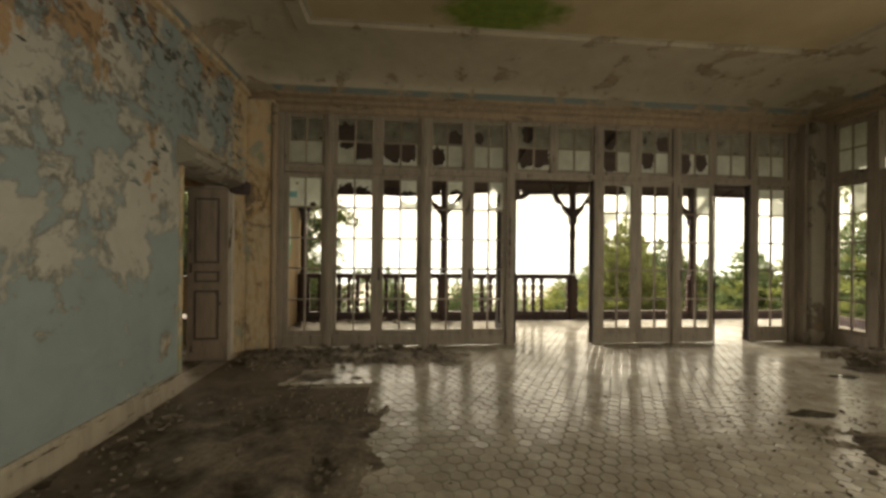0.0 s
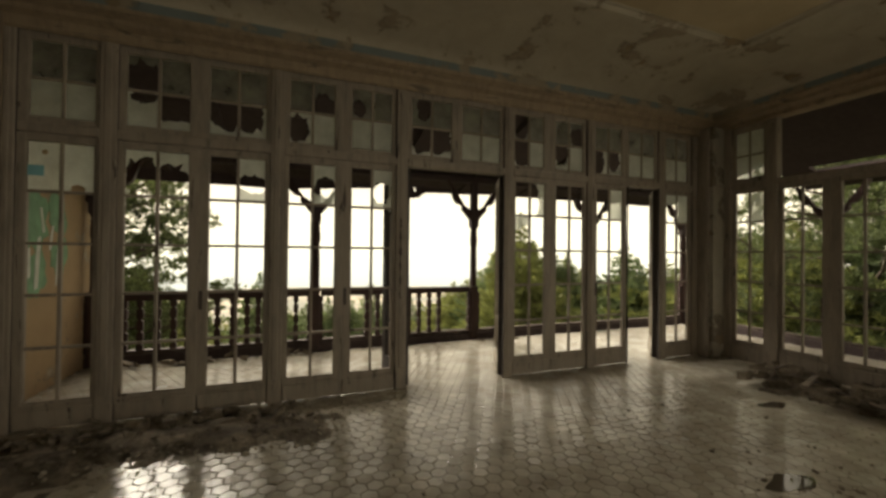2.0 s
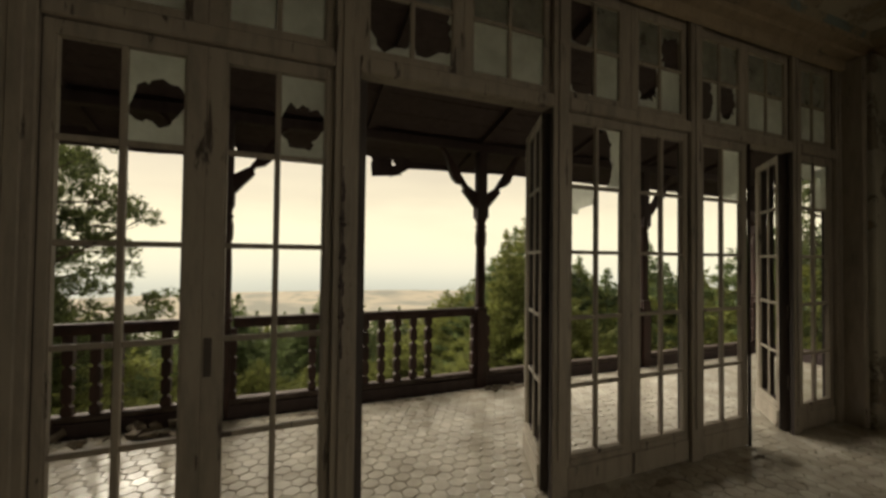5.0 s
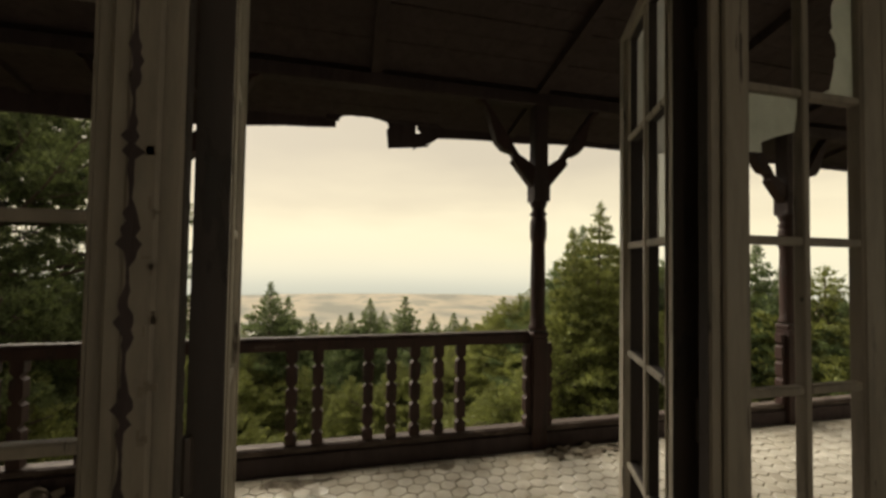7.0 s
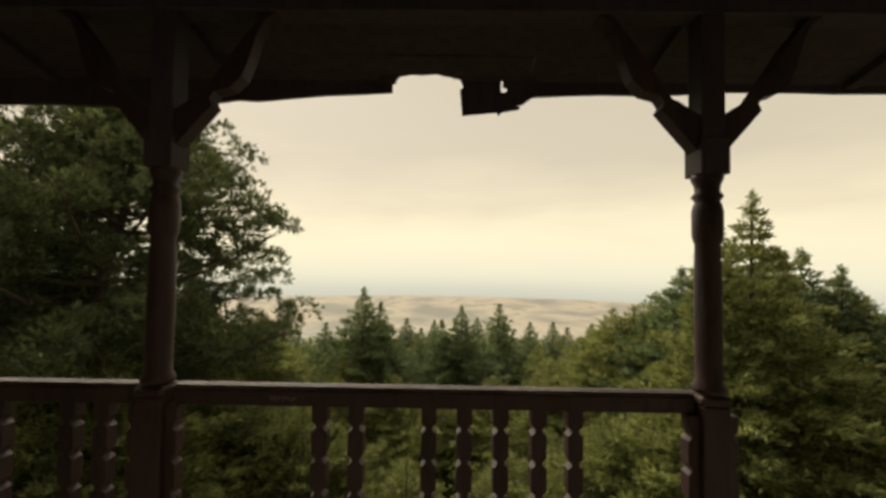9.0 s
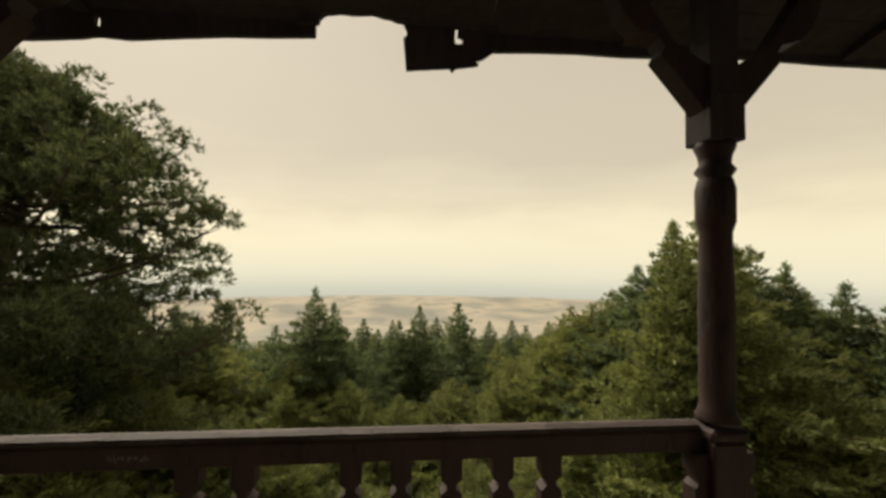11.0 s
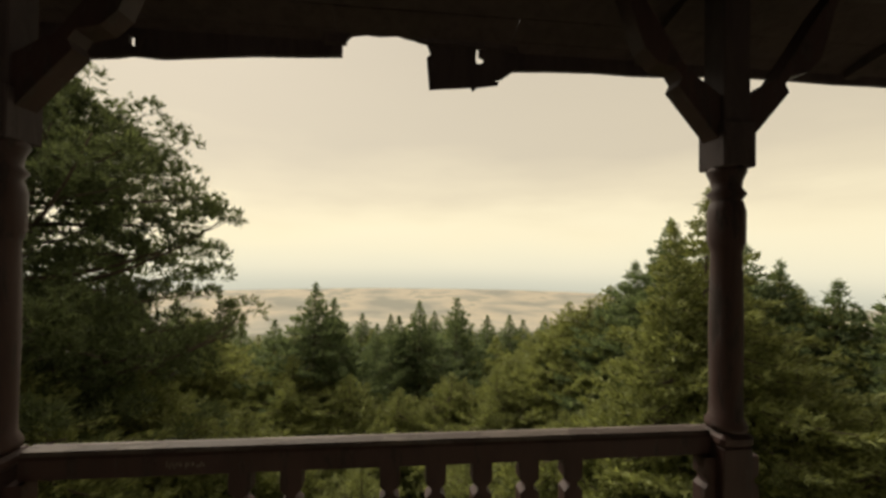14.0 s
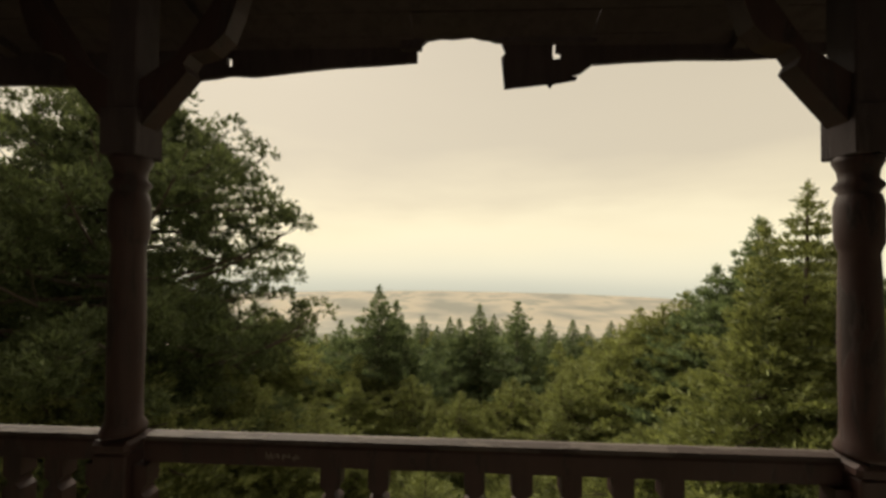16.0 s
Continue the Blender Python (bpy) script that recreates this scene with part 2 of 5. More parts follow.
def ceiling_material():
    m, nt, b = material("stained_ochre_ceiling", 0.92, 0, 0.2)
    v = coords(nt)
    big = noise_tex(nt, v, 0.7, 7, 0.6)
    tone = ramp_of(nt, big, (0.3, (0.31, 0.245, 0.15)), (0.7, (0.46, 0.375, 0.24)))
    # algae under the leak
    d = nt.nodes.new("ShaderNodeVectorMath")
    d.operation = "DISTANCE"
    nt.links.new(coords(nt, (0.62, 1.0, 1.0)), d.inputs[0])
    d.inputs[1].default_value = (1.80 * 0.62, 4.95, 4.0)
    wob = maths(nt, "ADD", d.outputs["Value"], maths(nt, "MULTIPLY", noise_tex(nt, v, 3.0, 6, 0.65), 0.5))
    leak = ramp_of(nt, wob, (0.56, 1.0), (0.74, 0.0))
    tone = blend(nt, leak, tone, blend(nt, noise_tex(nt, v, 9, 4), (0.05, 0.09, 0.012), (0.20, 0.24, 0.05)))
    nt.links.new(tone, b.inputs["Base Color"])
    bump(nt, b, noise_tex(nt, v, 12, 5), 0.25, 0.006)
    return m


MAT_CEILING = ceiling_material()
MAT_HOOD = peeling_plaster("grimy_hood_plaster", (0.30, 0.27, 0.22), (0.20, 0.165, 0.125), (0.26, 0.19, 0.12), 0.46, 0.60, 0.9)


def tile_material():
    m, nt, b = material("worn_cream_hexagon_tiles", 0.3, 0, 0.5)
    v = coords(nt)
    rnd = nt.nodes.new("ShaderNodeObjectInfo").outputs["Random"]
    isl = nt.nodes.new("ShaderNodeNewGeometry").outputs["Random Per Island"]
    each = maths(nt, "FRACT", maths(nt, "ADD", rnd, isl))
    big = noise_tex(nt, v, 0.55, 6, 0.6)
    dirt = noise_tex(nt, v, 2.6, 8, 0.7)
    grain = noise_tex(nt, v, 60, 3)
    tone = ramp_of(nt, each, (0.0, (0.54, 0.50, 0.415)), (0.6, (0.65, 0.61, 0.52)), (1.0, (0.73, 0.69, 0.60)))
    grime = ramp_of(nt, maths(nt, "ADD", maths(nt, "MULTIPLY", dirt, 0.6), maths(nt, "MULTIPLY", big, 0.4)), (0.40, 0.75), (0.62, 0.0))
    tone = blend(nt, grime, tone, (0.20, 0.175, 0.135))
    tone = blend(nt, maths(nt, "MULTIPLY", grain, 0.25), tone, (0.28, 0.22, 0.15))
    nt.links.new(tone, b.inputs["Base Color"])
    rough = ramp_of(nt, maths(nt, "ADD", maths(nt, "MULTIPLY", big, 0.55), maths(nt, "MULTIPLY", dirt, 0.45)), (0.36, 0.30), (0.47, 0.20), (0.54, 0.13), (0.64, 0.09))
    nt.links.new(rough, b.inputs["Roughness"])
    bump(nt, b, maths(nt, "ADD", maths(nt, "MULTIPLY", grain, 0.7), maths(nt, "ADD", dirt, noise_tex(nt, v, 9.0, 4))), 0.16, 0.004)
    return m


MAT_TILE = tile_material()


def ground_dirt(name, a, c, scale, rough=0.95):
    m, nt, b = material(name, rough, 0, 0.2)
    v = coords(nt)
    n1, n2 = noise_tex(nt, v, scale, 9, 0.7, 0.3), noise_tex(nt, v, scale * 9, 6, 0.7)
    tone = blend(nt, ramp_of(nt, n1, (0.36, 0.0), (0.62, 1.0)), a, c)
    tone = blend(nt, ramp_of(nt, n2, (0.45, 0.0), (0.7, 0.6)), tone, tuple(min(1, x * 2.2) for x in a))
    nt.links.new(tone, b.inputs["Base Color"])
    bump(nt, b, maths(nt, "ADD", n1, n2), 0.9, 0.03)
    return m


MAT_JOINT = ground_dirt("dirty_mortar_bed", (0.30, 0.265, 0.215), (0.42, 0.37, 0.30), 3.0)
MAT_DIRT = ground_dirt("damp_earth_and_plaster_dust", (0.052, 0.041, 0.030), (0.33, 0.28, 0.215), 2.8)
MAT_RUBBLE = ground_dirt("crumbled_plaster", (0.09, 0.072, 0.053), (0.26, 0.22, 0.165), 6.0)
MAT_CRUMB = ground_dirt("pale_plaster_crumbs", (0.20, 0.17, 0.13), (0.48, 0.43, 0.34), 8.0)
MAT_BED = ground_dirt("bare_brown_screed", (0.11, 0.088, 0.066), (0.23, 0.19, 0.145), 2.2)


def puddle_material():
    m, nt, b = material("still_water_film", 0.04, 0, 0.5)
    b.inputs["Base Color"].default_value = (0.07, 0.058, 0.042, 1)
    bump(nt, b, noise_tex(nt, coords(nt), 14, 2), 0.04, 0.002)
    return m


MAT_PUDDLE = puddle_material()


def dusty_glass(name, least, most):
    m = bpy.data.materials.new(name)
    m.use_nodes = True
    nt = m.node_tree
    nt.nodes.clear()
    out = nt.nodes.new("ShaderNodeOutputMaterial")
    v = coords(nt)
    n = noise_tex(nt, v, 4.5, 6, 0.65)
    trans, tl, gl = nt.nodes.new("ShaderNodeBsdfTransparent"), nt.nodes.new("ShaderNodeBsdfTranslucent"), nt.nodes.new("ShaderNodeBsdfGlossy")
    trans.inputs[0].default_value = (0.92, 0.95, 0.92, 1)
    tl.inputs[0].default_value = (0.95, 0.95, 0.92, 1)
    gl.inputs["Roughness"].default_value = 0.12
    a, c = nt.nodes.new("ShaderNodeMixShader"), nt.nodes.new("ShaderNodeMixShader")
    nt.links.new(ramp_of(nt, n, (0.3, least), (0.7, most)), a.inputs[0])
    nt.links.new(trans.outputs[0], a.inputs[1])
    nt.links.new(tl.outputs[0], a.inputs[2])
    c.inputs[0].default_value = 0.06
    nt.links.new(a.outputs[0], c.inputs[1])
    nt.links.new(gl.outputs[0], c.inputs[2])
    nt.links.new(c.outputs[0], out.inputs[0])
    return m


MAT_GLASS = dusty_glass("dusty_window_glass", 0.62, 0.9)
# dimmer copy for the upper transom panes: the porch roof's shade, set by material
MAT_GLASS_SHADED = dusty_glass("shaded_upper_window_glass", 0.2, 0.48)


def whitewash():
    m, nt, b = material("scratched_whitewashed_glass", 0.5)
    v = coords(nt, (6, 6, 2.0))
    n = noise_tex(nt, v, 2.2, 8, 0.7, 0.5)
    tone = ramp_of(nt, n, (0.36, (0.20, 0.21, 0.18)), (0.44, (0.62, 0.61, 0.54)), (0.7, (0.74, 0.74, 0.67)))
    nt.links.new(tone, b.inputs["Base Color"])
    tl, mx = nt.nodes.new("ShaderNodeBsdfTranslucent"), nt.nodes.new("ShaderNodeMixShader")
    nt.links.new(tone, tl.inputs[0])
    mx.inputs[0].default_value = 0.6
    nt.links.new(b.outputs[0], mx.inputs[1])
    nt.links.new(tl.outputs[0], mx.inputs[2])
    nt.links.new(mx.outputs[0], nt.nodes["Material Output"].inputs[0])
    return m


MAT_WHITEWASH = whitewash()


def plain(name, col, rough=0.7, vary=0.3, scale=8.0):
    m, nt, b = material(name, rough)
    n = noise_tex(nt, coords(nt), scale, 5)
    nt.links.new(blend(nt, n, tuple(c * (1 - vary) for c in col), tuple(min(1, c * (1 + vary)) for c in col)), b.inputs["Base Color"])
    bump(nt, b, n, 0.2, 0.003)
    return m


MAT_STICKER = plain("pale_blue_paper", (0.20, 0.42, 0.46))
MAT_IRON = plain("rusted_iron", (0.05, 0.035, 0.028), 0.6)
MAT_GRAFFITI = plain("green_wall_paint", (0.16, 0.30, 0.17), 0.8, 0.7, 6.0)
MAT_DAUB = plain("chalky_white_paint", (0.55, 0.56, 0.50), 0.85, 0.4, 7.0)
MAT_PENCIL = plain("grey_pencil", (0.15, 0.13, 0.12), 0.8)
MAT_FLAKE = plain("curling_blue_grey_paint", (0.24, 0.255, 0.235), 0.85, 0.5, 3.0)
MAT_BARK = plain("pine_bark", (0.085, 0.062, 0.045), 0.95, 0.5, 14.0)
MAT_DEADWOOD = plain("bare_grey_twigs", (0.17, 0.145, 0.115), 0.9, 0.3)


def foliage(name, dark, light):
    m, nt, b = material(name, 0.62, 0, 0.25)
    isl = nt.nodes.new("ShaderNodeNewGeometry").outputs["Random Per Island"]
    patch = noise_tex(nt, coords(nt), 0.7, 4)
    f = maths(nt, "ADD", maths(nt, "MULTIPLY", isl, 0.62), maths(nt, "MULTIPLY", patch, 0.62))
    col = ramp_of(nt, f, (0.18, tuple(c * 0.72 for c in dark)), (0.66, light), (0.95, tuple(min(1, c * 1.6) for c in light)))
    nt.links.new(col, b.inputs["Base Color"])
    tl = nt.nodes.new("ShaderNodeBsdfTranslucent")
    nt.links.new(blend(nt, 1.0, col, (1.0, 0.97, 0.68), "MULTIPLY"), tl.inputs[0])
    mx = nt.nodes.new("ShaderNodeMixShader")
    mx.inputs[0].default_value = 0.42
    nt.links.new(b.outputs[0], mx.inputs[1])
    nt.links.new(tl.outputs[0], mx.inputs[2])
    nt.links.new(mx.outputs[0], nt.nodes["Material Output"].inputs[0])
    return m


MAT_PINE = foliage("pine_needles", (0.042, 0.056, 0.031), (0.112, 0.136, 0.062))
MAT_SPRUCE = foliage("spruce_needles", (0.058, 0.086, 0.054), (0.158, 0.200, 0.104))
MAT_CEDAR = foliage("yellow_green_needles", (0.084, 0.101, 0.047), (0.225, 0.246, 0.094))


# ---- building blocks ----
def thing(name, place=(0, 0, 0), label="", category="", group="", kind="", turn=0.0):
    e = new(name)
    e.empty_display_size = 0.1
    e.matrix_basis = pose(*place, 0, 0, turn)
    return tagged(e, label, category, group, kind)


def part(name, bm, mat, parent=None, label="", smooth=False):
    """Links a bmesh as one mesh object, under a thing or part if given."""
    me = bpy.data.meshes.new(name)
    bm.to_mesh(me)
    bm.free()
    me.materials.append(mat)
    if smooth:
        for p in me.polygons:
            p.use_smooth = True
    ob = new(name, me)
    ob.parent = parent
    return tagged(ob, label)


def box(bm, x0, x1, y0, y1, z0, z1, bevel=0.0):
    m = Matrix.LocRotScale(((x0 + x1) / 2, (y0 + y1) / 2, (z0 + z1) / 2), None, (x1 - x0, y1 - y0, z1 - z0))
    r = bmesh.ops.create_cube(bm, size=1.0, matrix=m)
    if bevel:
        es = {e for v in r["verts"] for e in v.link_edges}
        bmesh.ops.bevel(bm, geom=list(es), offset=bevel, segments=1, affect="EDGES")
    return bm


def boxed(*dims, bevel=0.004):
    return box(bmesh.new(), *dims, bevel)


def prism(pts, axis, a, b):
    """Extrudes a closed outline: axis 'x' takes (y, z) points, 'y' takes (x, z), 'z' takes (x, y)."""
    bm = bmesh.new()
    put = {"x": lambda p, s: (s, p[0], p[1]), "y": lambda p, s: (p[0], s, p[1]), "z": lambda p, s: (p[0], p[1], s)}[axis]
    lo = [bm.verts.new(put(p, a)) for p in pts]
    hi = [bm.verts.new(put(p, b)) for p in pts]
    n = len(pts)
    bm.faces.new(lo)
    bm.faces.new(hi[::-1])
    for i in range(n):
        bm.faces.new((lo[i], hi[i], hi[(i + 1) % n], lo[(i + 1) % n]))
    bmesh.ops.recalc_face_normals(bm, faces=bm.faces)
    return bm


def lathe(profile, sides=16, cx=0.0, cy=0.0):
    bm = bmesh.new()
    rings = []
    for r, z in profile:
        rings.append([bm.verts.new((cx + r * math.cos(2 * math.pi * i / sides), cy + r * math.sin(2 * math.pi * i / sides), z)) for i in range(sides)])
    for a, b in zip(rings, rings[1:]):
        for i in range(sides):
            bm.faces.new((a[i], a[(i + 1) % sides], b[(i + 1) % sides], b[i]))
    bm.faces.new(rings[0][::-1])
    bm.faces.new(rings[-1])
    return bm


def quick_mesh(name, verts, faces, mat):
    me = bpy.data.meshes.new(name)
    me.from_pydata(verts.tolist() if hasattr(verts, "tolist") else verts, [], faces.tolist() if hasattr(faces, "tolist") else faces)
    me.materials.append(mat)
    return me


# ---- the room's shell ----
X0, X1, Y0, YW = -1.46, 7.40, -2.6, 6.66
ZB = 3.49          # underside of the cornice

floor_bm = boxed(X0 - 0.3, X1 + 0.1, Y0 - 0.2, 8.90, -0.30, -0.012, bevel=0)
floor = tagged(part("floor", floor_bm, MAT_JOINT), "dirty mortar bed under cream hexagon floor tiles", "floor", kind="structure")

# left wall with its doorway
wall_west = tagged(part("wall_west", boxed(X0 - 0.32, X0, Y0, 4.92, -0.02, 3.62, bevel=0.006), MAT_WALL),
                   "plaster wall with flaking pale blue paint", "wall", kind="structure")
part("wall_pier", boxed(X0 - 0.32, X0, 6.04, 6.72, -0.02, 3.62, bevel=0.006), MAT_PIER, wall_west, "ochre stained plaster pier beside the doorway")
part("lintel", boxed(X0 - 0.32, X0, 4.92, 6.04, 2.24, 3.62, bevel=0.003), MAT_WALL, wall_west)
part("baseboard", prism([(X0, 0), (X0 + 0.03, 0), (X0 + 0.03, 0.17), (X0 + 0.018, 0.20), (X0, 0.20)], "y", Y0, 4.90), MAT_BASEBOARD, wall_west, "cream painted skirting board")
part("corner_pilaster", boxed(X0, -1.10, 6.50, 6.74, 0, 3.55, bevel=0.012), MAT_PIER, wall_west, "ochre stained corner pilaster")
part("corner_bead", boxed(-1.13, -1.06, 6.47, 6.60, 0, 3.50, bevel=0.02), MAT_TRIM, wall_west)
wall_south = tagged(part("wall_south", boxed(X0 - 0.32, X1 + 0.3, Y0 - 0.25, Y0, 2.85, 3.7, bevel=0), MAT_WALL), "plain flaking plaster wall", "wall", kind="structure")
for a, c in ((X0 - 0.32, 0.0), (2.2, 3.6), (5.8, X1 + 0.3)):
    part("wall_pier", boxed(a, c, Y0 - 0.25, Y0, -0.02, 2.85, bevel=0), MAT_WALL, wall_south)
for a, c in SOUTH_OPENINGS:
    part("wall_foot", boxed(a, c, Y0 - 0.25, Y0, -0.02, 0.55, bevel=0), MAT_WALL, wall_south)

# side wall on the east, with its glazed bays
wall_east = tagged(part("wall_east", boxed(X1, X1 + 0.22, Y0, 2.0, 2.85, 3.62, bevel=0), MAT_WALL), "flaking plaster wall beyond the side windows", "wall", kind="structure")
for a, c in ((Y0, -2.2), (0.0, 0.6), (1.85, 2.0)):
    part("wall_pier", boxed(X1, X1 + 0.22, a, c, -0.02, 2.85, bevel=0), MAT_WALL, wall_east)
for a, c in EAST_OPENINGS:
    part("wall_foot", boxed(X1, X1 + 0.22, a, c, -0.02, 0.55, bevel=0), MAT_WALL, wall_east)
part("head", boxed(X1 - 0.03, X1 + 0.22, 2.0, 6.75, ZB, 3.72, bevel=0.004), MAT_TRIM, wall_east)
part("corner_pilaster", boxed(7.13, X1 + 0.14, 6.39, 6.74, 0, 3.52, bevel=0.015), MAT_HOOD, wall_east, "stained plaster corner pilaster")
part("corner_bead", boxed(7.085, 7.15, 6.44, 6.62, 0, 3.50, bevel=0.015), MAT_JOINERY, wall_east)

# north wall: the lintel over the long glazed screen
wall_north = tagged(part("wall_north", boxed(X0, X1 + 0.2, 6.60, 6.80, 3.44, 3.75, bevel=0.004), MAT_TRIM),
                    "wooden head beam over the glazed screen", "wall", kind="structure")
part("head_moulding", prism([(6.60, 3.40), (6.57, 3.42), (6.57, 3.50), (6.50, 3.53), (6.50, 3.57), (6.42, 3.60), (6.42, 3.64), (6.60, 3.64)], "x", X0, X1), MAT_TRIM, wall_north, "stepped wooden cornice moulding")
part("east_moulding", prism([(7.40, 3.46), (7.36, 3.48), (7.36, 3.53), (7.25, 3.56), (7.25, 3.60), (7.16, 3.62), (7.16, 3.65), (7.40, 3.65)], "y", Y0, 6.42), MAT_TRIM, wall_east, "stepped wooden cornice moulding")
part("west_moulding", prism([(X0, 3.55), (X0 + 0.05, 3.57), (X0 + 0.05, 3.62), (X0, 3.66)], "y", Y0, 6.5), MAT_PIER, wall_west)


def cove():
    """Coved ceiling edge, mitred round the room: a blue band, the curve, and a raised border."""
    def ring(bm, inset, z, xb=X0, xe=7.17, yb=Y0, ye=6.43):
        return [bm.verts.new(p) for p in ((xb + inset, yb + inset, z), (xe - inset, yb + inset, z), (xe - inset, ye - inset, z), (xb + inset, ye - inset, z))]
    def loft(steps):
        bm = bmesh.new()
        rings = [ring(bm, d, z) for d, z in steps]
        for a, b in zip(rings, rings[1:]):
            for i in range(4):
                bm.faces.new((a[i], a[(i + 1) % 4], b[(i + 1) % 4], b[i]))
        return bm
    band = loft([(0, 3.64), (0.02, 3.72), (-0.2, 3.74), (-0.25, 3.64)])
    curve = loft([(0.008 + 0.95 * (1 - math.cos(k * math.pi / 24)), 3.72 + 0.29 * math.sin(k * math.pi / 24)) for k in range(13)])
    border = loft([(0.93, 4.0), (0.95, 3.985), (1.10, 3.985), (1.13, 4.015), (1.17, 4.015), (1.19, 4.03)])
    return band, curve, border


band, curve, border = cove()
ceiling = tagged(part("ceiling", boxed(X0 - 0.3, X1 + 0.3, Y0 - 0.3, YW + 0.2, 4.02, 4.2, bevel=0), MAT_CEILING), "flat ochre ceiling with a green algae stain", "ceiling", kind="structure")
part("cove_band", band, MAT_BLUE, ceiling, "pale blue painted cornice band")
part("cove", curve, MAT_COVE, ceiling, "stained and crumbling coved plaster", smooth=True)
part("cove_border", border, MAT_COVE, ceiling)

# ---- the glazed screen ----
GLASS_Z = (0.245, 0.695, 1.150, 1.595, 2.045, 2.475)
rng = random.Random(5)


def pane_mesh(u0, u1, v0, v1, hole=None, seed=0):
    """A pane in the x-z plane; hole = (cu, cv, ru, rv) in fractions of the pane leaves jagged glass round a break."""
    bm = bmesh.new()
    w, h = u1 - u0, v1 - v0
    if hole is None:
        bm.faces.new([bm.verts.new(p) for p in ((u0, 0, v0), (u1, 0, v0), (u1, 0, v1), (u0, 0, v1))])
    else:
        r = random.Random(seed)
        cu, cv, ru, rv = hole
        angs = sorted([2 * math.pi * (i + r.uniform(-0.3, 0.3)) / 22 for i in range(22)]
                      + [math.atan2((b - cv) * h, (a - cu) * w) % (2 * math.pi) for a in (0, 1) for b in (0, 1)])
        ins, outs = [], []
        for a in angs:
            dx, dz = math.cos(a), math.sin(a)
            far = min([((1 if dx > 0 else 0) - cu) * w / dx if abs(dx) > 1e-6 else 9, ((1 if dz > 0 else 0) - cv) * h / dz if abs(dz) > 1e-6 else 9])
            k = 1.0 / math.hypot(dx / (ru * w), dz / (rv * h)) * r.uniform(0.78, 1.16)
            k = min(k, far)
            ins.append((u0 + cu * w + dx * k, 0, v0 + cv * h + dz * k))
            outs.append((u0 + cu * w + dx * far, 0, v0 + cv * h + dz * far))
        n = len(angs)
        for i in range(n):
            q = [ins[i], outs[i], outs[(i + 1) % n], ins[(i + 1) % n]]
            keep = []
            for p in q:
                if all((Vector(p) - Vector(o)).length > 1e-4 for o in keep):
                    keep.append(p)
            if len(keep) >= 3:
                try:
                    bm.faces.new([bm.verts.new(p) for p in keep])
                except ValueError:
                    pass
    bmesh.ops.remove_doubles(bm, verts=bm.verts[:], dist=0.0005)
    return bm


def islands(bm):
    """Splits a flat mesh into its connected pieces, largest first, each given thickness."""
    left, found = set(bm.faces), []
    while left:
        todo, piece = [left.pop()], []
        while todo:
            f = todo.pop()
            piece.append(f)
            for e in f.edges:
                for o in e.link_faces:
                    if o in left:
                        left.discard(o)
                        todo.append(o)
        found.append(piece)
    found.sort(key=lambda fs: -sum(f.calc_area() for f in fs))
    for piece in found:
        nb = bmesh.new()
        made = {}
        for f in piece:
            for v in f.verts:
                if v.index not in made:
                    made[v.index] = nb.verts.new(v.co)
            nb.faces.new([made[v.index] for v in f.verts])
        bmesh.ops.solidify(nb, geom=nb.faces[:], thickness=0.003)
        yield nb
    bm.free()


def add_pane(parent, u0, u1, v0, v1, y, hole=None, seed=0, label="", mat=None):
    bm = pane_mesh(u0, u1, v0, v1, hole, seed)
    bm.verts.index_update()
    for i, piece in enumerate(islands(bm)):
        p = part("glass_shard" if i else "pane", piece, mat or MAT_GLASS, parent, "" if i else label)
        p.location.y = y
        p.visible_shadow = False


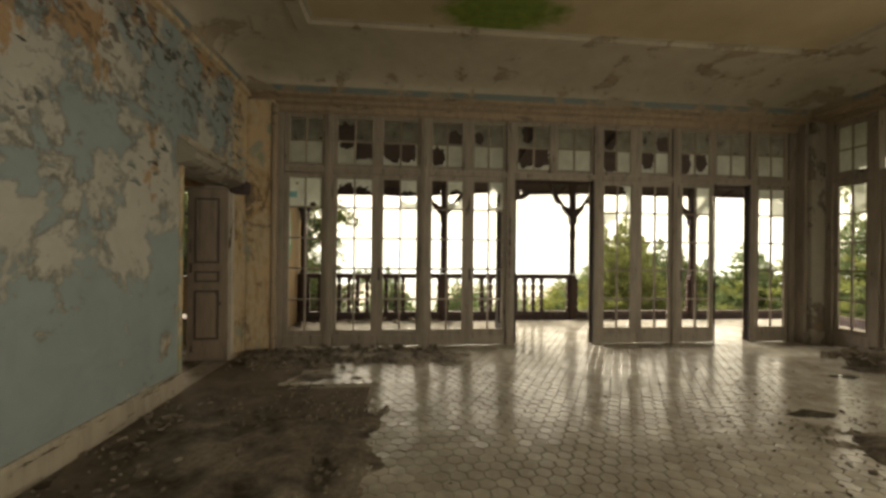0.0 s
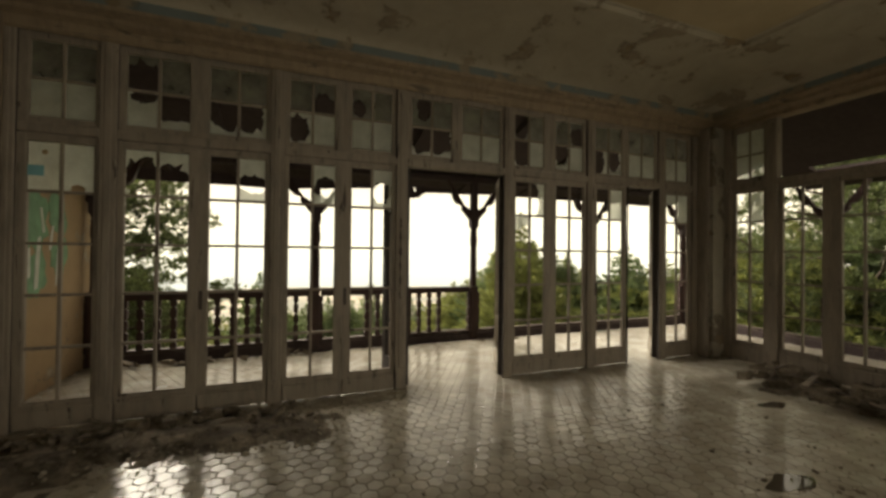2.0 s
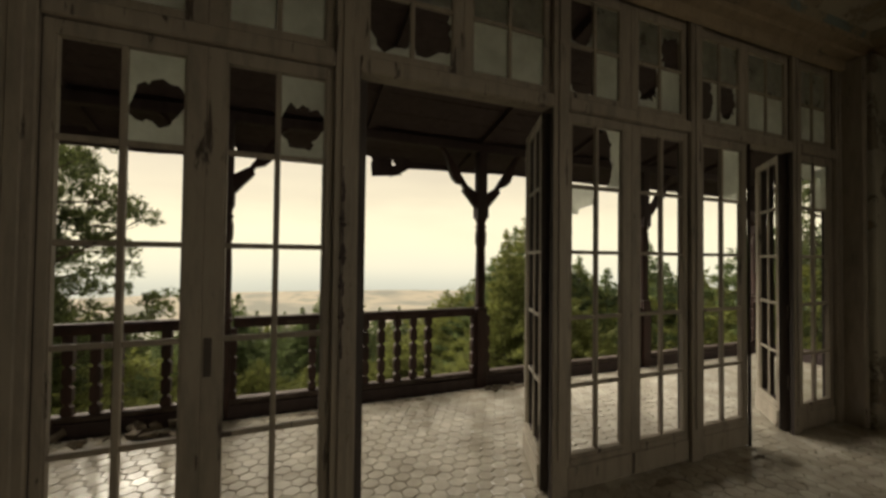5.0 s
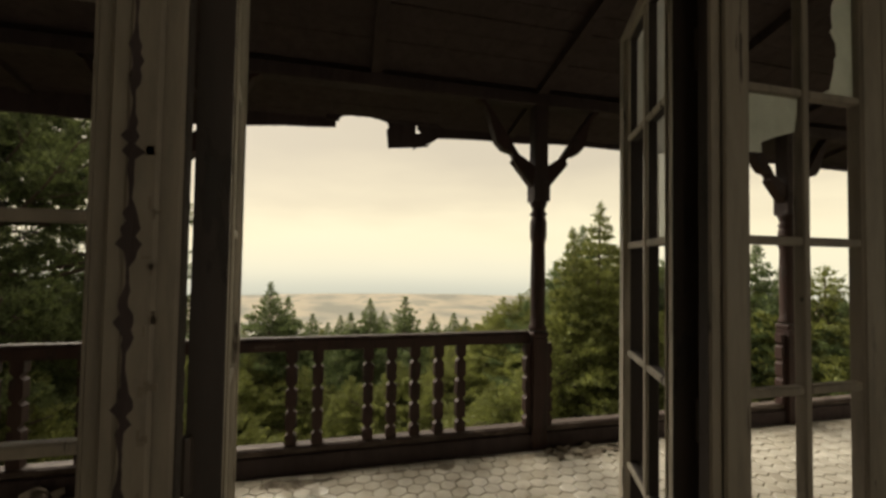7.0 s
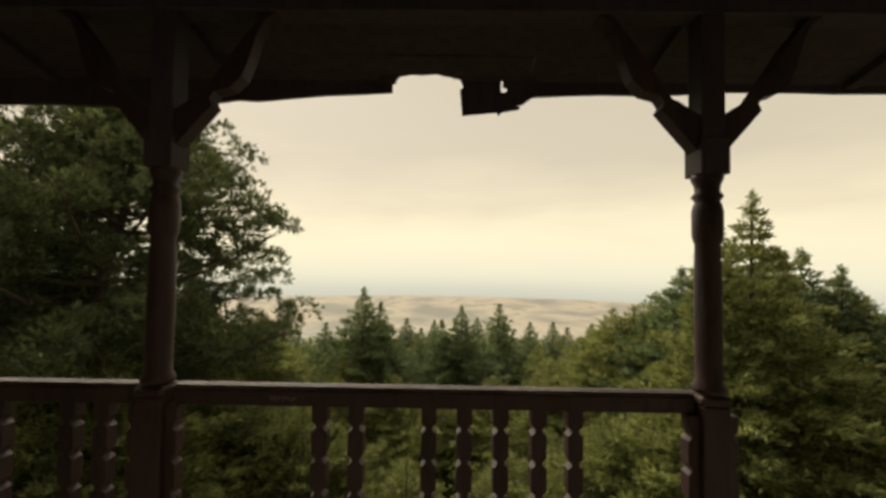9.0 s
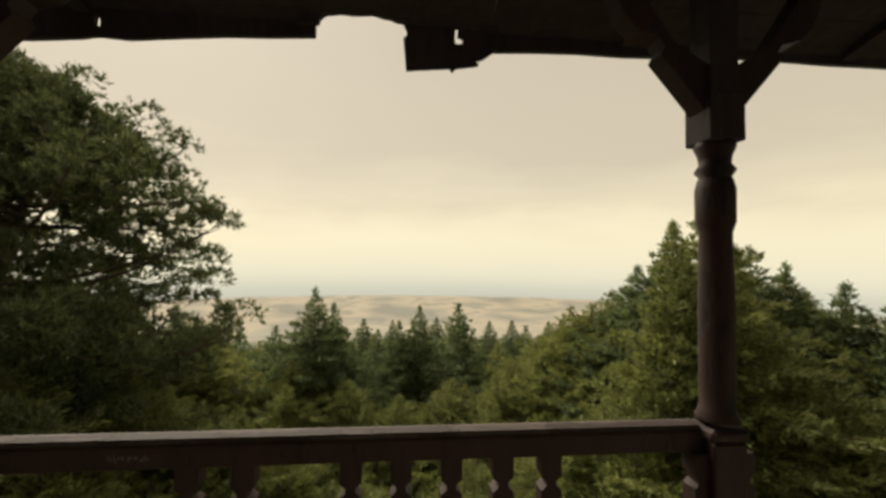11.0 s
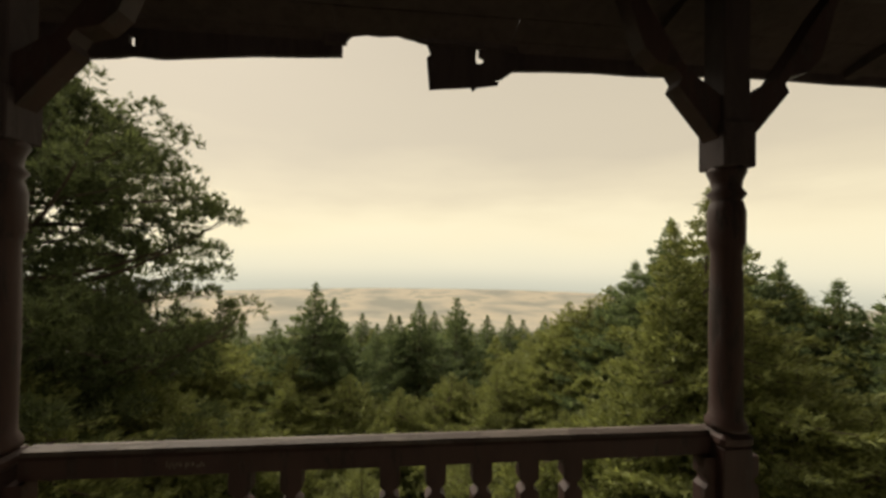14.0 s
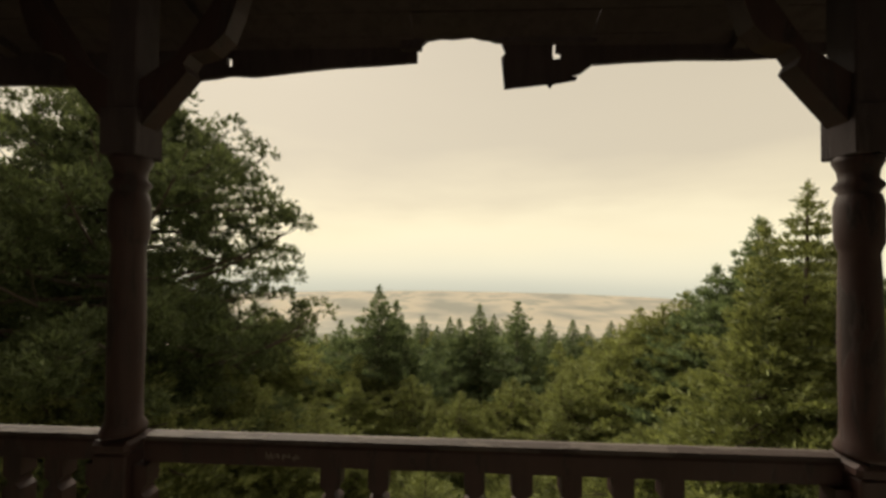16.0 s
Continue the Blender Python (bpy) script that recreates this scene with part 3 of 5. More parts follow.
def sash(parent, w, g0, g1, z0, z1, rows, depth=0.045, kick=True, outer=None, side=1, paint=None):
    """Stiles, rails and glazing bars of one leaf, from local x = 0 to w; glass between g0 and g1. The room side
    looks to local -y (side 1) or +y (side -1). With outer, the outside half and the hinge edge are of that darker paint."""
    d, paint = depth / 2, paint or MAT_JOINERY
    mid = (g0 + g1) / 2

    def piece(name, x0, x1, y0, y1, za, zb, bevel, mat, label=""):
        ya, yb = (y0, y1) if side > 0 else (-y1, -y0)
        part(name, boxed(x0, x1, ya, yb, za, zb, bevel=bevel), mat, parent, label)

    cut = -d + 0.018 if outer else d
    for y0, y1, mat in [(-d, cut, paint)] + ([(cut, d, outer)] if outer else []):
        piece("stile", 0.0, g0, y0, y1, z0, z1, 0.004, mat)
        piece("stile", g1, w, y0, y1, z0, z1, 0.004, mat)
        piece("top_rail", g0, g1, y0, y1, rows[-1], z1, 0.002, mat)
        piece("bottom_rail", g0, g1, y0, y1, z0, rows[0], 0.002, mat)
        b0, b1 = (max(y0, -d * 0.85), min(y1, d * 0.5)) if outer else (-d * 0.7, d * 0.7)
        piece("upright_bar", mid - 0.014, mid + 0.014, b0, b1, rows[0], rows[-1], 0.004, mat)
        for z in rows[1:-1]:
            piece("glazing_bar", g0, mid - 0.014, b0 * 0.94, b1 * 0.94, z - 0.013, z + 0.013, 0.004, mat)
            piece("glazing_bar", mid + 0.014, g1, b0 * 0.94, b1 * 0.94, z - 0.013, z + 0.013, 0.004, mat)
    if outer:
        piece("hinge_edge", -0.004, 0.0, -d, d, z0, z1, 0, outer, "bare dark wood hinge edge")
        for x in (g0 - 0.018, g1 + 0.006):
            piece("stile_moulding", x, x + 0.012, -d - 0.007, -d, rows[0], rows[-1], 0.004, paint)
    if kick:
        piece("kick_board", 0.012, w - 0.012, -d - 0.016, -d, z0 + 0.005, rows[0] - 0.07, 0.006, paint)
        piece("kick_moulding", g0 - 0.01, g1 + 0.01, -d - 0.012, -d, rows[0] - 0.05, rows[0] - 0.025, 0.004, paint)
    for x in (g0, g1 - 0.008):
        piece("glazing_bead", x, x + 0.008, -d * 0.8, min(d * 0.8, cut), rows[0], rows[-1], 0.002, paint)


def cell(g0, g1, rows, col, row):
    mid = (g0 + g1) / 2
    u = (g0 + 0.004, mid - 0.008) if col == 0 else (mid + 0.008, g1 - 0.004)
    return (*u, rows[row] + 0.006, rows[row + 1] - 0.006)


# posts, bars and sill of the north screen
POSTS = (-1.045, -0.36, 1.04, 2.35, 3.735, 5.035, 6.36, 7.045)
for x in POSTS:
    hw = 0.048 if x in (POSTS[0], POSTS[-1]) else 0.064
    # posts beside the doorways are rebated behind for the leaves
    back_left, back_right = {2.35: (hw, 0.020), 3.735: (-0.015, hw), 6.36: (-0.02, hw)}.get(x, (hw, hw))
    part("post", boxed(x - hw, x + hw, 6.605, 6.638, 0, 3.44, bevel=0.006), MAT_JOINERY, wall_north)
    part("post_back", boxed(x - back_left, x + back_right, 6.638, 6.73, 0, 3.44, bevel=0.004), MAT_OUTER, wall_north)
    part("post_fillet", boxed(x - hw * 0.45, x + hw * 0.45, 6.592, 6.605, 0.25, 3.40, bevel=0.006), MAT_JOINERY, wall_north)
for a, b in zip(POSTS, POSTS[1:]):
    part("transom_bar", boxed(a + 0.064, b - 0.064, 6.60, 6.73, 2.54, 2.63, bevel=0.01), MAT_JOINERY, wall_north)

# fixed and hung leaves: left edge, right edge, glass edges
LEAVES = (
    (-0.997, -0.424, -0.93, -0.46), (-0.296, 0.346, -0.25, 0.265), (0.346, 0.976, 0.425, 0.93), (1.104, 1.702, 1.145, 1.62),
    (1.702, 2.286, 1.785, 2.245), (3.799, 4.385, 3.845, 4.30), (4.385, 4.971, 4.47, 4.93), (5.099, 5.69, 5.15, 5.63), (6.424, 6.997, 6.47, 6.94))
# glass left in the leaves: leaf, column, row, hole
REMAINS = ((0, 0, 4, (0.5, 0.80, 0.10, 0.05)), (0, 1, 4, (0.45, 0.08, 0.24, 0.09)), (1, 0, 4, (0.55, 0.35, 0.62, 0.52)), (1, 1, 4, (0.4, 0.3, 0.8, 0.45)),
           (2, 1, 4, (0.55, 0.42, 0.62, 0.22)), (3, 1, 4, (0.5, 0.45, 0.5, 0.26)), (4, 1, 4, (0.45, 0.40, 0.58, 0.27)),
           (5, 1, 4, (0.2, 0.5, 0.42, 0.6)), (7, 1, 4, None), (8, 1, 4, None), (8, 0, 4, (0.5, 0.3, 0.5, 0.4)), (5, 0, 3, (0.75, 0.2, 0.75, 0.62)))
for i, (a, b, ga, gb) in enumerate(LEAVES):
    fixed = i in (0, 8)
    d = thing("window_panel" if fixed else "door_leaf", (a, 6.66, 0.0),
              "fixed glazed panel with flaking cream paint" if fixed else "closed French door leaf with flaking cream paint",
              "window" if fixed else "door", group="glazed screen leaves")
    sash(d, b - a, ga - a, gb - a, 0.012, 2.54, GLASS_Z)
    for k, c, r, hole in REMAINS:
        if k == i:
            add_pane(d, *cell(ga - a, gb - a, GLASS_Z, c, r), 0.0, hole, 17 * i + c, "dusty broken pane" if hole else "dusty intact pane")
    if not fixed and i in (2, 4, 7):
        part("lock_plate", boxed(0.012, 0.045, -0.030, -0.022, 0.98, 1.16, bevel=0.002), MAT_IRON, d, "rusted iron lock plate")

# bare dark rebates in the reveals of the doorways
for x0, x1 in ((2.414, 2.417), (3.668, 3.671), (5.690, 5.693), (6.293, 6.296)):
    part("door_rebate", boxed(x0, x1, 6.610, 6.638, 0.0, 2.538, bevel=0), MAT_OUTER, wall_north, "bare dark wood rebate")

# the open leaves of the two doorways
OPEN = (((2.436, 6.708, 0), 101.5, 0.60, 2), ((3.687, 6.700, 0), 66.2, 0.605, 1), ((6.315, 6.70, 0), 46.0, 0.58, 0))
for place, turn, w, panes in OPEN:
    d = thing("door_leaf", place, "open French door leaf swung outwards, cream inside and dark outside", "door", group="open door leaves", turn=turn)
    sash(d, w, 0.052, w - 0.098, 0.012, 2.535, GLASS_Z, depth=0.07, outer=MAT_OUTER, side=1 if turn > 90 else -1, paint=MAT_JOINERY_LIT)
    for z in (0.45, 1.08, 2.15):
        part("hinge", lathe([(0.011, z - 0.06), (0.013, z - 0.055), (0.013, z + 0.055), (0.011, z + 0.06)], 8, -0.014, 0.032 if turn > 90 else -0.032), MAT_IRON, d, "rusted iron hinge")
    if panes == 2:
        for c, r in ((0, 3), (0, 4), (1, 4)):
            add_pane(d, *cell(0.052, w - 0.098, GLASS_Z, c, r), 0.010, None, 3, "whitewashed pane, scratched and streaked", MAT_WHITEWASH)
    elif panes:
        for c, r in ((0, 3), (0, 4), (1, 4)):
            add_pane(d, *cell(0.052, w - 0.098, GLASS_Z, c, r), -0.010, None, 3, "dusty intact pane")
    if panes == 2:
        # faint pencilled capitals, one under another, down the hinge stile
        for k, ch in enumerate(("A", "R", "U", "2")):
            cu = bpy.data.curves.new("pencil_letter", "FONT")
            cu.body, cu.size, cu.extrude = ch, 0.058, 0.0004
            tmp = bpy.data.objects.new("pencil_letter", cu)
            me = bpy.data.meshes.new_from_object(tmp)
            bpy.data.objects.remove(tmp)
            me.materials.append(MAT_PENCIL)
            l = new("pencil_letter", me)
            l.parent = d
            l.matrix_basis = pose(0.003, -0.0362, (2.0, 1.85, 1.71, 1.54)[k], 90, 0, 0)
            tagged(l, "faint pencilled capital letter")

# transom lights: left, right, then holes for the panes (lower left, lower right, upper left, upper right); 0 whole
TRANSOM_Z = (2.69, 3.02, 3.35)
W = 0
TRANSOMS = (
    (-0.997, -0.424, -0.925, -0.46, (W, W, W, W)),
    (-0.296, 0.346, -0.245, 0.265, ((0.55, 0.88, 0.34, 0.17), (0.45, 0.68, 0.62, 0.40), (0.55, 0.28, 0.5, 0.5), W)),
    (0.346, 0.976, 0.42, 0.935, ((0.5, 0.68, 0.7, 0.42), (0.35, 0.7, 0.42, 0.52), W, W)),
    (1.104, 1.702, 1.15, 1.61, ((0.35, 0.5, 0.42, 0.36), W, W, (0.45, 0.25, 0.55, 0.35))),
    (1.702, 2.286, 1.785, 2.24, (W, W, (0.35, 0.35, 0.27, 0.25), W)),
    (2.414, 3.035, 2.465, 2.97, ((0.5, 0.58, 0.6, 0.42), (0.4, 0.6, 0.5, 0.42), (0.65, 0.68, 0.32, 0.36), W)),
    (3.035, 3.671, 3.10, 3.63, (W, W, W, W)),
    (3.799, 4.385, 3.835, 4.28, ((0.5, 0.52, 0.52, 0.55), W, (0.5, 0.6, 0.55, 0.45), W)),
    (4.385, 4.971, 4.46, 4.92, ((0.45, 0.66, 0.45, 0.42), W, W, (0.62, 0.4, 0.42, 0.36))),
    (5.099, 5.69, 5.13, 5.61, ((0.3, 0.55, 0.34, 0.48), (0.42, 0.6, 0.42, 0.35), W, W)),
    (5.69, 6.296, 5.735, 6.25, (W, W, W, W)),
    (6.424, 6.997, 6.465, 6.93, (W, W, W, W)))
for i, (a, b, ga, gb, holes) in enumerate(TRANSOMS):
    d = thing("transom_window", (a, 6.665, 0), "cream transom light with dusty broken panes" if any(holes) else "cream transom light with four dusty panes", "window", group="transom lights")
    sash(d, b - a, ga - a, gb - a, 2.632, 3.438, TRANSOM_Z, depth=0.04, kick=False)
    for k, hole in enumerate(holes):
        add_pane(d, *cell(ga - a, gb - a, TRANSOM_Z, k % 2, k // 2), 0.0, (hole[0], hole[1], hole[2] * 1.3, hole[3] * 1.25) if hole else None, 31 * i + k, mat=MAT_GLASS_SHADED if k > 1 else MAT_GLASS)

# side screen: the same joinery turned to face west
EAST_POSTS = (6.36, 5.745, 4.50, 3.25, 2.03)
for y in EAST_POSTS:
    part("post", boxed(7.38, 7.50, y - 0.06, y + 0.06, 0, ZB, bevel=0.006), MAT_JOINERY, wall_east)
for a, b in zip(EAST_POSTS, EAST_POSTS[1:]):
    part("transom_bar", boxed(7.38, 7.50, b + 0.06, a - 0.06, 2.54, 2.63, bevel=0.01), MAT_JOINERY, wall_east)
for a, b, ga, gb in ((6.30, 5.805, 6.25, 5.865), (5.685, 5.12, 5.64, 5.20), (5.12, 4.56, 5.02, 4.61), (4.44, 3.88, 4.39, 3.95), (3.88, 3.31, 3.80, 3.36)):
    d = thing("door_leaf", (7.44, a, 0), "closed side French door leaf with flaking cream paint", "door", group="side screen leaves", turn=-90)
    sash(d, a - b, a - ga, a - gb, 0.012, 2.54, (0.30, 0.74, 1.18, 1.615, 2.05, 2.475))
    if a > 6:
        add_pane(d, *cell(a - ga, a - gb, GLASS_Z, 1, 4), 0.0, None, 2)
d = thing("transom_window", (7.44, 6.30, 0), "cream transom light with four dusty panes", "window", group="transom lights", turn=-90)
sash(d, 0.495, 0.05, 0.435, 2.632, 3.488, (2.70, 3.03, 3.38), depth=0.04, kick=False)
for k in range(4):
    add_pane(d, *cell(0.05, 0.435, (2.70, 3.03, 3.38), k % 2, k // 2), 0.0, None, k)

# ---- doorway in the west wall ----
part("door_jamb", boxed(X0 - 0.33, X0 + 0.015, 6.02, 6.10, 0, 2.26, bevel=0.008), MAT_JOINERY_LIT, wall_west, "cream painted door jamb")
part("door_jamb", boxed(X0 - 0.33, X0 + 0.010, 4.86, 4.925, 0, 2.26, bevel=0.008), MAT_PIER, wall_west)
hood = thing("door_hood", (X0, 5.45, 2.26), "crumbling moulded plaster hood hanging askew over the doorway", "moulding")
hood.matrix_basis = pose(X0, 5.45, 2.28, -3.0, 0, 0)
part("hood_board", prism([(0, -0.06), (0.12, -0.03), (0.17, 0.0), (0.19, 0.05), (0.17, 0.09), (0.10, 0.12), (0.05, 0.19), (0, 0.21)], "y", -0.66, 0.62), MAT_HOOD, hood)
part("hood_roll", prism([(0.03 + 0.06 * math.cos(a * math.pi / 6), 0.20 + 0.045 * math.sin(a * math.pi / 6)) for a in range(12)], "y", -0.60, 0.25), MAT_COVE, hood)
part("hood_end", boxed(0.0, 0.20, 0.52, 0.68, -0.12, 0.06, bevel=0.03), MAT_PORCH_DARK, hood)
pd = thing("panel_door", (X0 - 0.02, 5.985, 0.0), "open brown panelled door leaf standing in a plaster doorway", "door", turn=183)
part("slab", boxed(0, 0.47, -0.02, 0.02, 0.015, 2.20, bevel=0.004), MAT_DOOR_PAINT, pd)
for z0, z1 in ((0.28, 0.90), (1.0, 1.14), (1.24, 2.06)):
    x0, x1 = 0.09, 0.38
    fr = bmesh.new()
    for q in ((x0, x1, z0, z0 + 0.025), (x0, x1, z1 - 0.025, z1), (x0, x0 + 0.025, z0 + 0.025, z1 - 0.025), (x1 - 0.025, x1, z0 + 0.025, z1 - 0.025)):
        box(fr, q[0], q[1], 0.02, 0.036, q[2], q[3], 0.004)
    part("panel_moulding", fr, MAT_DOOR_DARK, pd, "dark panel moulding")
    part("panel_field", boxed(x0 + 0.05, x1 - 0.05, 0.02, 0.030, z0 + 0.04, z1 - 0.04, bevel=0.005), MAT_DOOR_PAINT, pd)
part("keyhole_plate", boxed(0.41, 0.44, 0.02, 0.026, 1.12, 1.24, bevel=0.002), MAT_IRON, pd, "small iron keyhole plate")
# paint hanging off the wall in curled flakes, thickest towards the ceiling
rf = random.Random(31)
fv, ff = [], []
while len(ff) < 1500:
    y, z = rf.uniform(-1.0, 6.4), rf.uniform(1.5, 3.5)
    hold = noise.fractal(Vector((y * 0.9, z * 1.2, 4.0)), 1.0, 2.0, 4)
    if (4.75 < y < 6.15 and z < 2.55) or hold + 0.38 * (z - 2.75) < rf.uniform(-0.15, 0.35):
        continue
    w, h, curl, lean = rf.uniform(0.012, 0.045), rf.uniform(0.015, 0.06), rf.uniform(0.008, 0.032), rf.uniform(-0.6, 0.6)
    k = len(fv)
    for r_ in range(3):
        u = r_ / 2
        for c_ in (-1, 1):
            q = 1 - 0.35 * u + 0.2 * rf.uniform(-1, 1)
            a, b = c_ * w * q, -h * u * (1 - 0.25 * u)
            fv.append((X0 + 0.002 + curl * u * u, y + a * math.cos(lean) - b * math.sin(lean), z + a * math.sin(lean) + b * math.cos(lean)))
    ff += [(k, k + 1, k + 3, k + 2), (k + 2, k + 3, k + 5, k + 4)]
flakes = tagged(new("paint_flakes", quick_mesh("paint_flakes", fv, ff, MAT_FLAKE)), "curled flakes of old paint hanging off the wall", kind="stuff")
flakes.parent = wall_west
# dark passage behind the doorway
passage = tagged(part("passage_wall", boxed(-3.5, -3.3, 3.6, 7.2, -0.02, 3.0, bevel=0), MAT_PIER), "dim plaster wall of the side passage", "wall", kind="structure")
for x0, x1, z0, z1 in ((-3.3, -2.95, -0.02, 3.0), (-2.05, X0 - 0.33, -0.02, 3.0), (-2.95, -2.05, -0.02, 0.95), (-2.95, -2.05, 2.35, 3.0)):
    part("passage_side", boxed(x0, x1, 7.0, 7.2, z0, z1, bevel=0), MAT_PIER, passage)
pw = thing("passage_window", (-2.95, 7.10, 0.0), "dark wooden window frame in the side passage", "window")
part("frame", boxed(0, 0.05, -0.03, 0.03, 0.95, 2.35), MAT_DOOR_PAINT, pw)
part("frame", boxed(0.85, 0.90, -0.03, 0.03, 0.95, 2.35), MAT_DOOR_PAINT, pw)
part("sill", boxed(0.05, 0.85, -0.06, 0.04, 0.95, 1.0), MAT_DOOR_PAINT, pw)
part("crossbar", boxed(0.05, 0.85, -0.03, 0.03, 1.93, 1.98), MAT_DOOR_PAINT, pw)
part("head", boxed(0.05, 0.85, -0.03, 0.03, 2.30, 2.35), MAT_DOOR_PAINT, pw)
bench = thing("bench", (-2.35, 6.4, 0.0), "pale broken bench against the passage wall", "bench")
part("seat", boxed(-0.5, 0.35, -0.18, 0.18, 0.46, 0.50, bevel=0.006), MAT_JOINERY, bench)
for x in (-0.42, 0.27):
    part("leg", boxed(x - 0.03, x + 0.03, -0.14, 0.14, 0.0, 0.46, bevel=0.005), MAT_DOOR_PAINT, bench)
part("passage_side", boxed(-3.3, X0 - 0.33, 3.4, 3.6, -0.02, 3.0, bevel=0), MAT_PIER, passage)
part("passage_ceiling", boxed(-3.5, X0 - 0.32, 3.4, 7.2, 3.0, 3.1, bevel=0), MAT_PIER, passage)
part("passage_floor", boxed(-3.5, X0 - 0.30, 3.4, 7.2, -0.3, -0.012, bevel=0), MAT_DIRT, passage)

# long strip of paint lost from the post beside the doorway
r0 = random.Random(5)
left, right = [], []
for k in range(70):
    z = 1.02 + 1.0 * k / 69
    w = 0.017 * math.sin(math.pi * (k + 0.5) / 70) ** 0.5 * (0.55 + 0.45 * math.sin(k * 0.55))
    left.append((2.334 - w * r0.uniform(0.1, 1.4) - 0.002, z))
    right.append((2.334 + w * r0.uniform(0.1, 1.4) + 0.001, z))
part("bare_strip", prism(left + right[::-1], "y", 6.5905, 6.5925), MAT_PORCH_DARK, wall_north, "dark bare wood where paint has flaked off")
# unreadable scrawl down the post beside the doorway
r0 = random.Random(21)
for k in range(11):
    z = 1.72 - 0.11 * k
    bm = bmesh.new()
    for _ in range(3):
        dx, w, h = r0.uniform(-0.012, 0.012), r0.uniform(0.002, 0.009), r0.uniform(0.002, 0.012)
        dz = r0.uniform(-0.02, 0.02)
        box(bm, 2.372 + dx - w, 2.372 + dx + w, 6.5895, 6.5912, z + dz - h, z + dz + h, 0)
    part("scrawl_mark", bm, MAT_DOOR_PAINT, wall_north)

# ---- the porch ----
PX0, PX1, PY, EAVE = -1.35, 9.60, 8.80, 9.42
tagged(part("porch_floor", boxed(X1 + 0.1, PX1 + 0.12, Y0, 8.90, -0.30, -0.012, bevel=0), MAT_JOINT), "mortar bed of the porch floor", "floor", kind="structure")
porch_wall = tagged(part("wall_porch_end", boxed(PX0 - 0.3, PX0, 6.75, 9.05, -0.3, 3.5, bevel=0.01), MAT_PORCH_WALL), "tan rendered porch end wall with green paint daubs", "wall", kind="structure")
for k, (y, z, s) in enumerate(((7.15, 2.0, 0.38), (7.65, 1.85, 0.40), (7.2, 1.40, 0.36), (7.7, 1.30, 0.30), (8.1, 1.95, 0.30), (8.15, 1.45, 0.26))):
    r = random.Random(k)
    pts = []
    for i in range(18):
        a = 2 * math.pi * i / 18
        q = s * r.uniform(0.65, 1.1)
        pts.append((y + q * 0.7 * math.cos(a), z + q * math.sin(a)))
    part("paint_daub", prism(pts, "x", PX0, PX0 + 0.004), MAT_GRAFFITI, porch_wall, "green graffiti daub")
r = random.Random(77)
for k in range(11):
    y, z, h, w = 6.95 + 0.125 * k, r.uniform(1.35, 1.95), r.uniform(0.12, 0.32), r.uniform(0.012, 0.035)
    lean = r.uniform(-0.08, 0.08)
    pts = [(y - w, z - h), (y + w * r.uniform(0.4, 1.2), z - h * 0.9), (y + w + lean * 0.5, z), (y + w + lean, z + h), (y - w * 0.5 + lean, z + h * 0.95), (y - w + lean * 0.4, z + 0.1 * h)]
    part("paint_stroke", prism(pts, "x", PX0 + 0.004, PX0 + 0.0065), MAT_DAUB, porch_wall, "chalky white graffiti stroke")

plinth = tagged(part("porch_plinth", boxed(PX0, PX1 + 0.06, PY - 0.06, PY + 0.07, -0.25, 0.120, bevel=0.008), MAT_PORCH_DARK), "dark timber plinth along the porch edge", "kerb", kind="structure")
part("plinth_side", boxed(PX1 - 0.06, PX1 + 0.06, Y0, PY - 0.06, -0.25, 0.120, bevel=0.008), MAT_PORCH_DARK, plinth)
part("bottom_rail", boxed(PX0, PX1 + 0.04, PY - 0.045, PY + 0.055, 0.120, 0.178, bevel=0.012), MAT_WORN, plinth, "weathered bottom rail")
part("bottom_rail_side", boxed(PX1 - 0.045, PX1 + 0.045, Y0, PY - 0.045, 0.120, 0.178, bevel=0.012), MAT_WORN, plinth)


def notched(half, z0, z1, notches, cut, w=0.02):
    """Outline of a flat-sawn baluster with waists cut into both edges."""
    right = [(half, z0)]
    for z in notches:
        right += [(half, z - w * 1.3), (half - cut, z - w * 0.4), (half - cut, z + w * 0.4), (half, z + w * 1.3)]
    right.append((half, z1))
    return right + [(-x, z) for x, z in reversed(right)]


NOTCH_Z = (0.27, 0.43, 0.59, 0.75)
baluster = tagged(part("baluster", prism(notched(0.038, 0.179, 0.850, NOTCH_Z, 0.021), "y", -0.03, 0.03), MAT_PORCH),
                  "red-brown notched timber baluster between the porch rails", "baluster", "porch balusters")
baluster.matrix_basis = pose(2.344, PY, 0)
for x in (2.526, 2.888, 3.064, 3.244, 3.432, 3.611, -0.93, -0.75, -0.55, -0.36, -0.19, 0.0, 0.18, 0.38, 0.57, 0.72, 1.08, 1.25):
    copy_thing(baluster, pose(x, PY, 0, 0, 0, rng.uniform(-2, 2)))
rails = []
for a, b in ((1.62, 4.19), (PX0, 1.47)):
    rail = thing("handrail", ((a + b) / 2, PY, 0.902), "dark red-brown timber handrail with a worn pale top", "railing", "porch handrails")
    h = (b - a) / 2
    part("rail_board", prism([(-0.038, -0.05), (0.038, -0.05), (0.040, 0.02), (0.034, 0.03), (-0.034, 0.03), (-0.040, 0.02)], "x", -h, h), MAT_PORCH, rail)
    part("rail_top", prism([(-0.036, 0.03), (0.036, 0.03), (0.030, 0.045), (0.0, 0.052), (-0.030, 0.045)], "x", -h, h), MAT_WORN, rail, "pale weathered rail top")
    rails.append(rail)


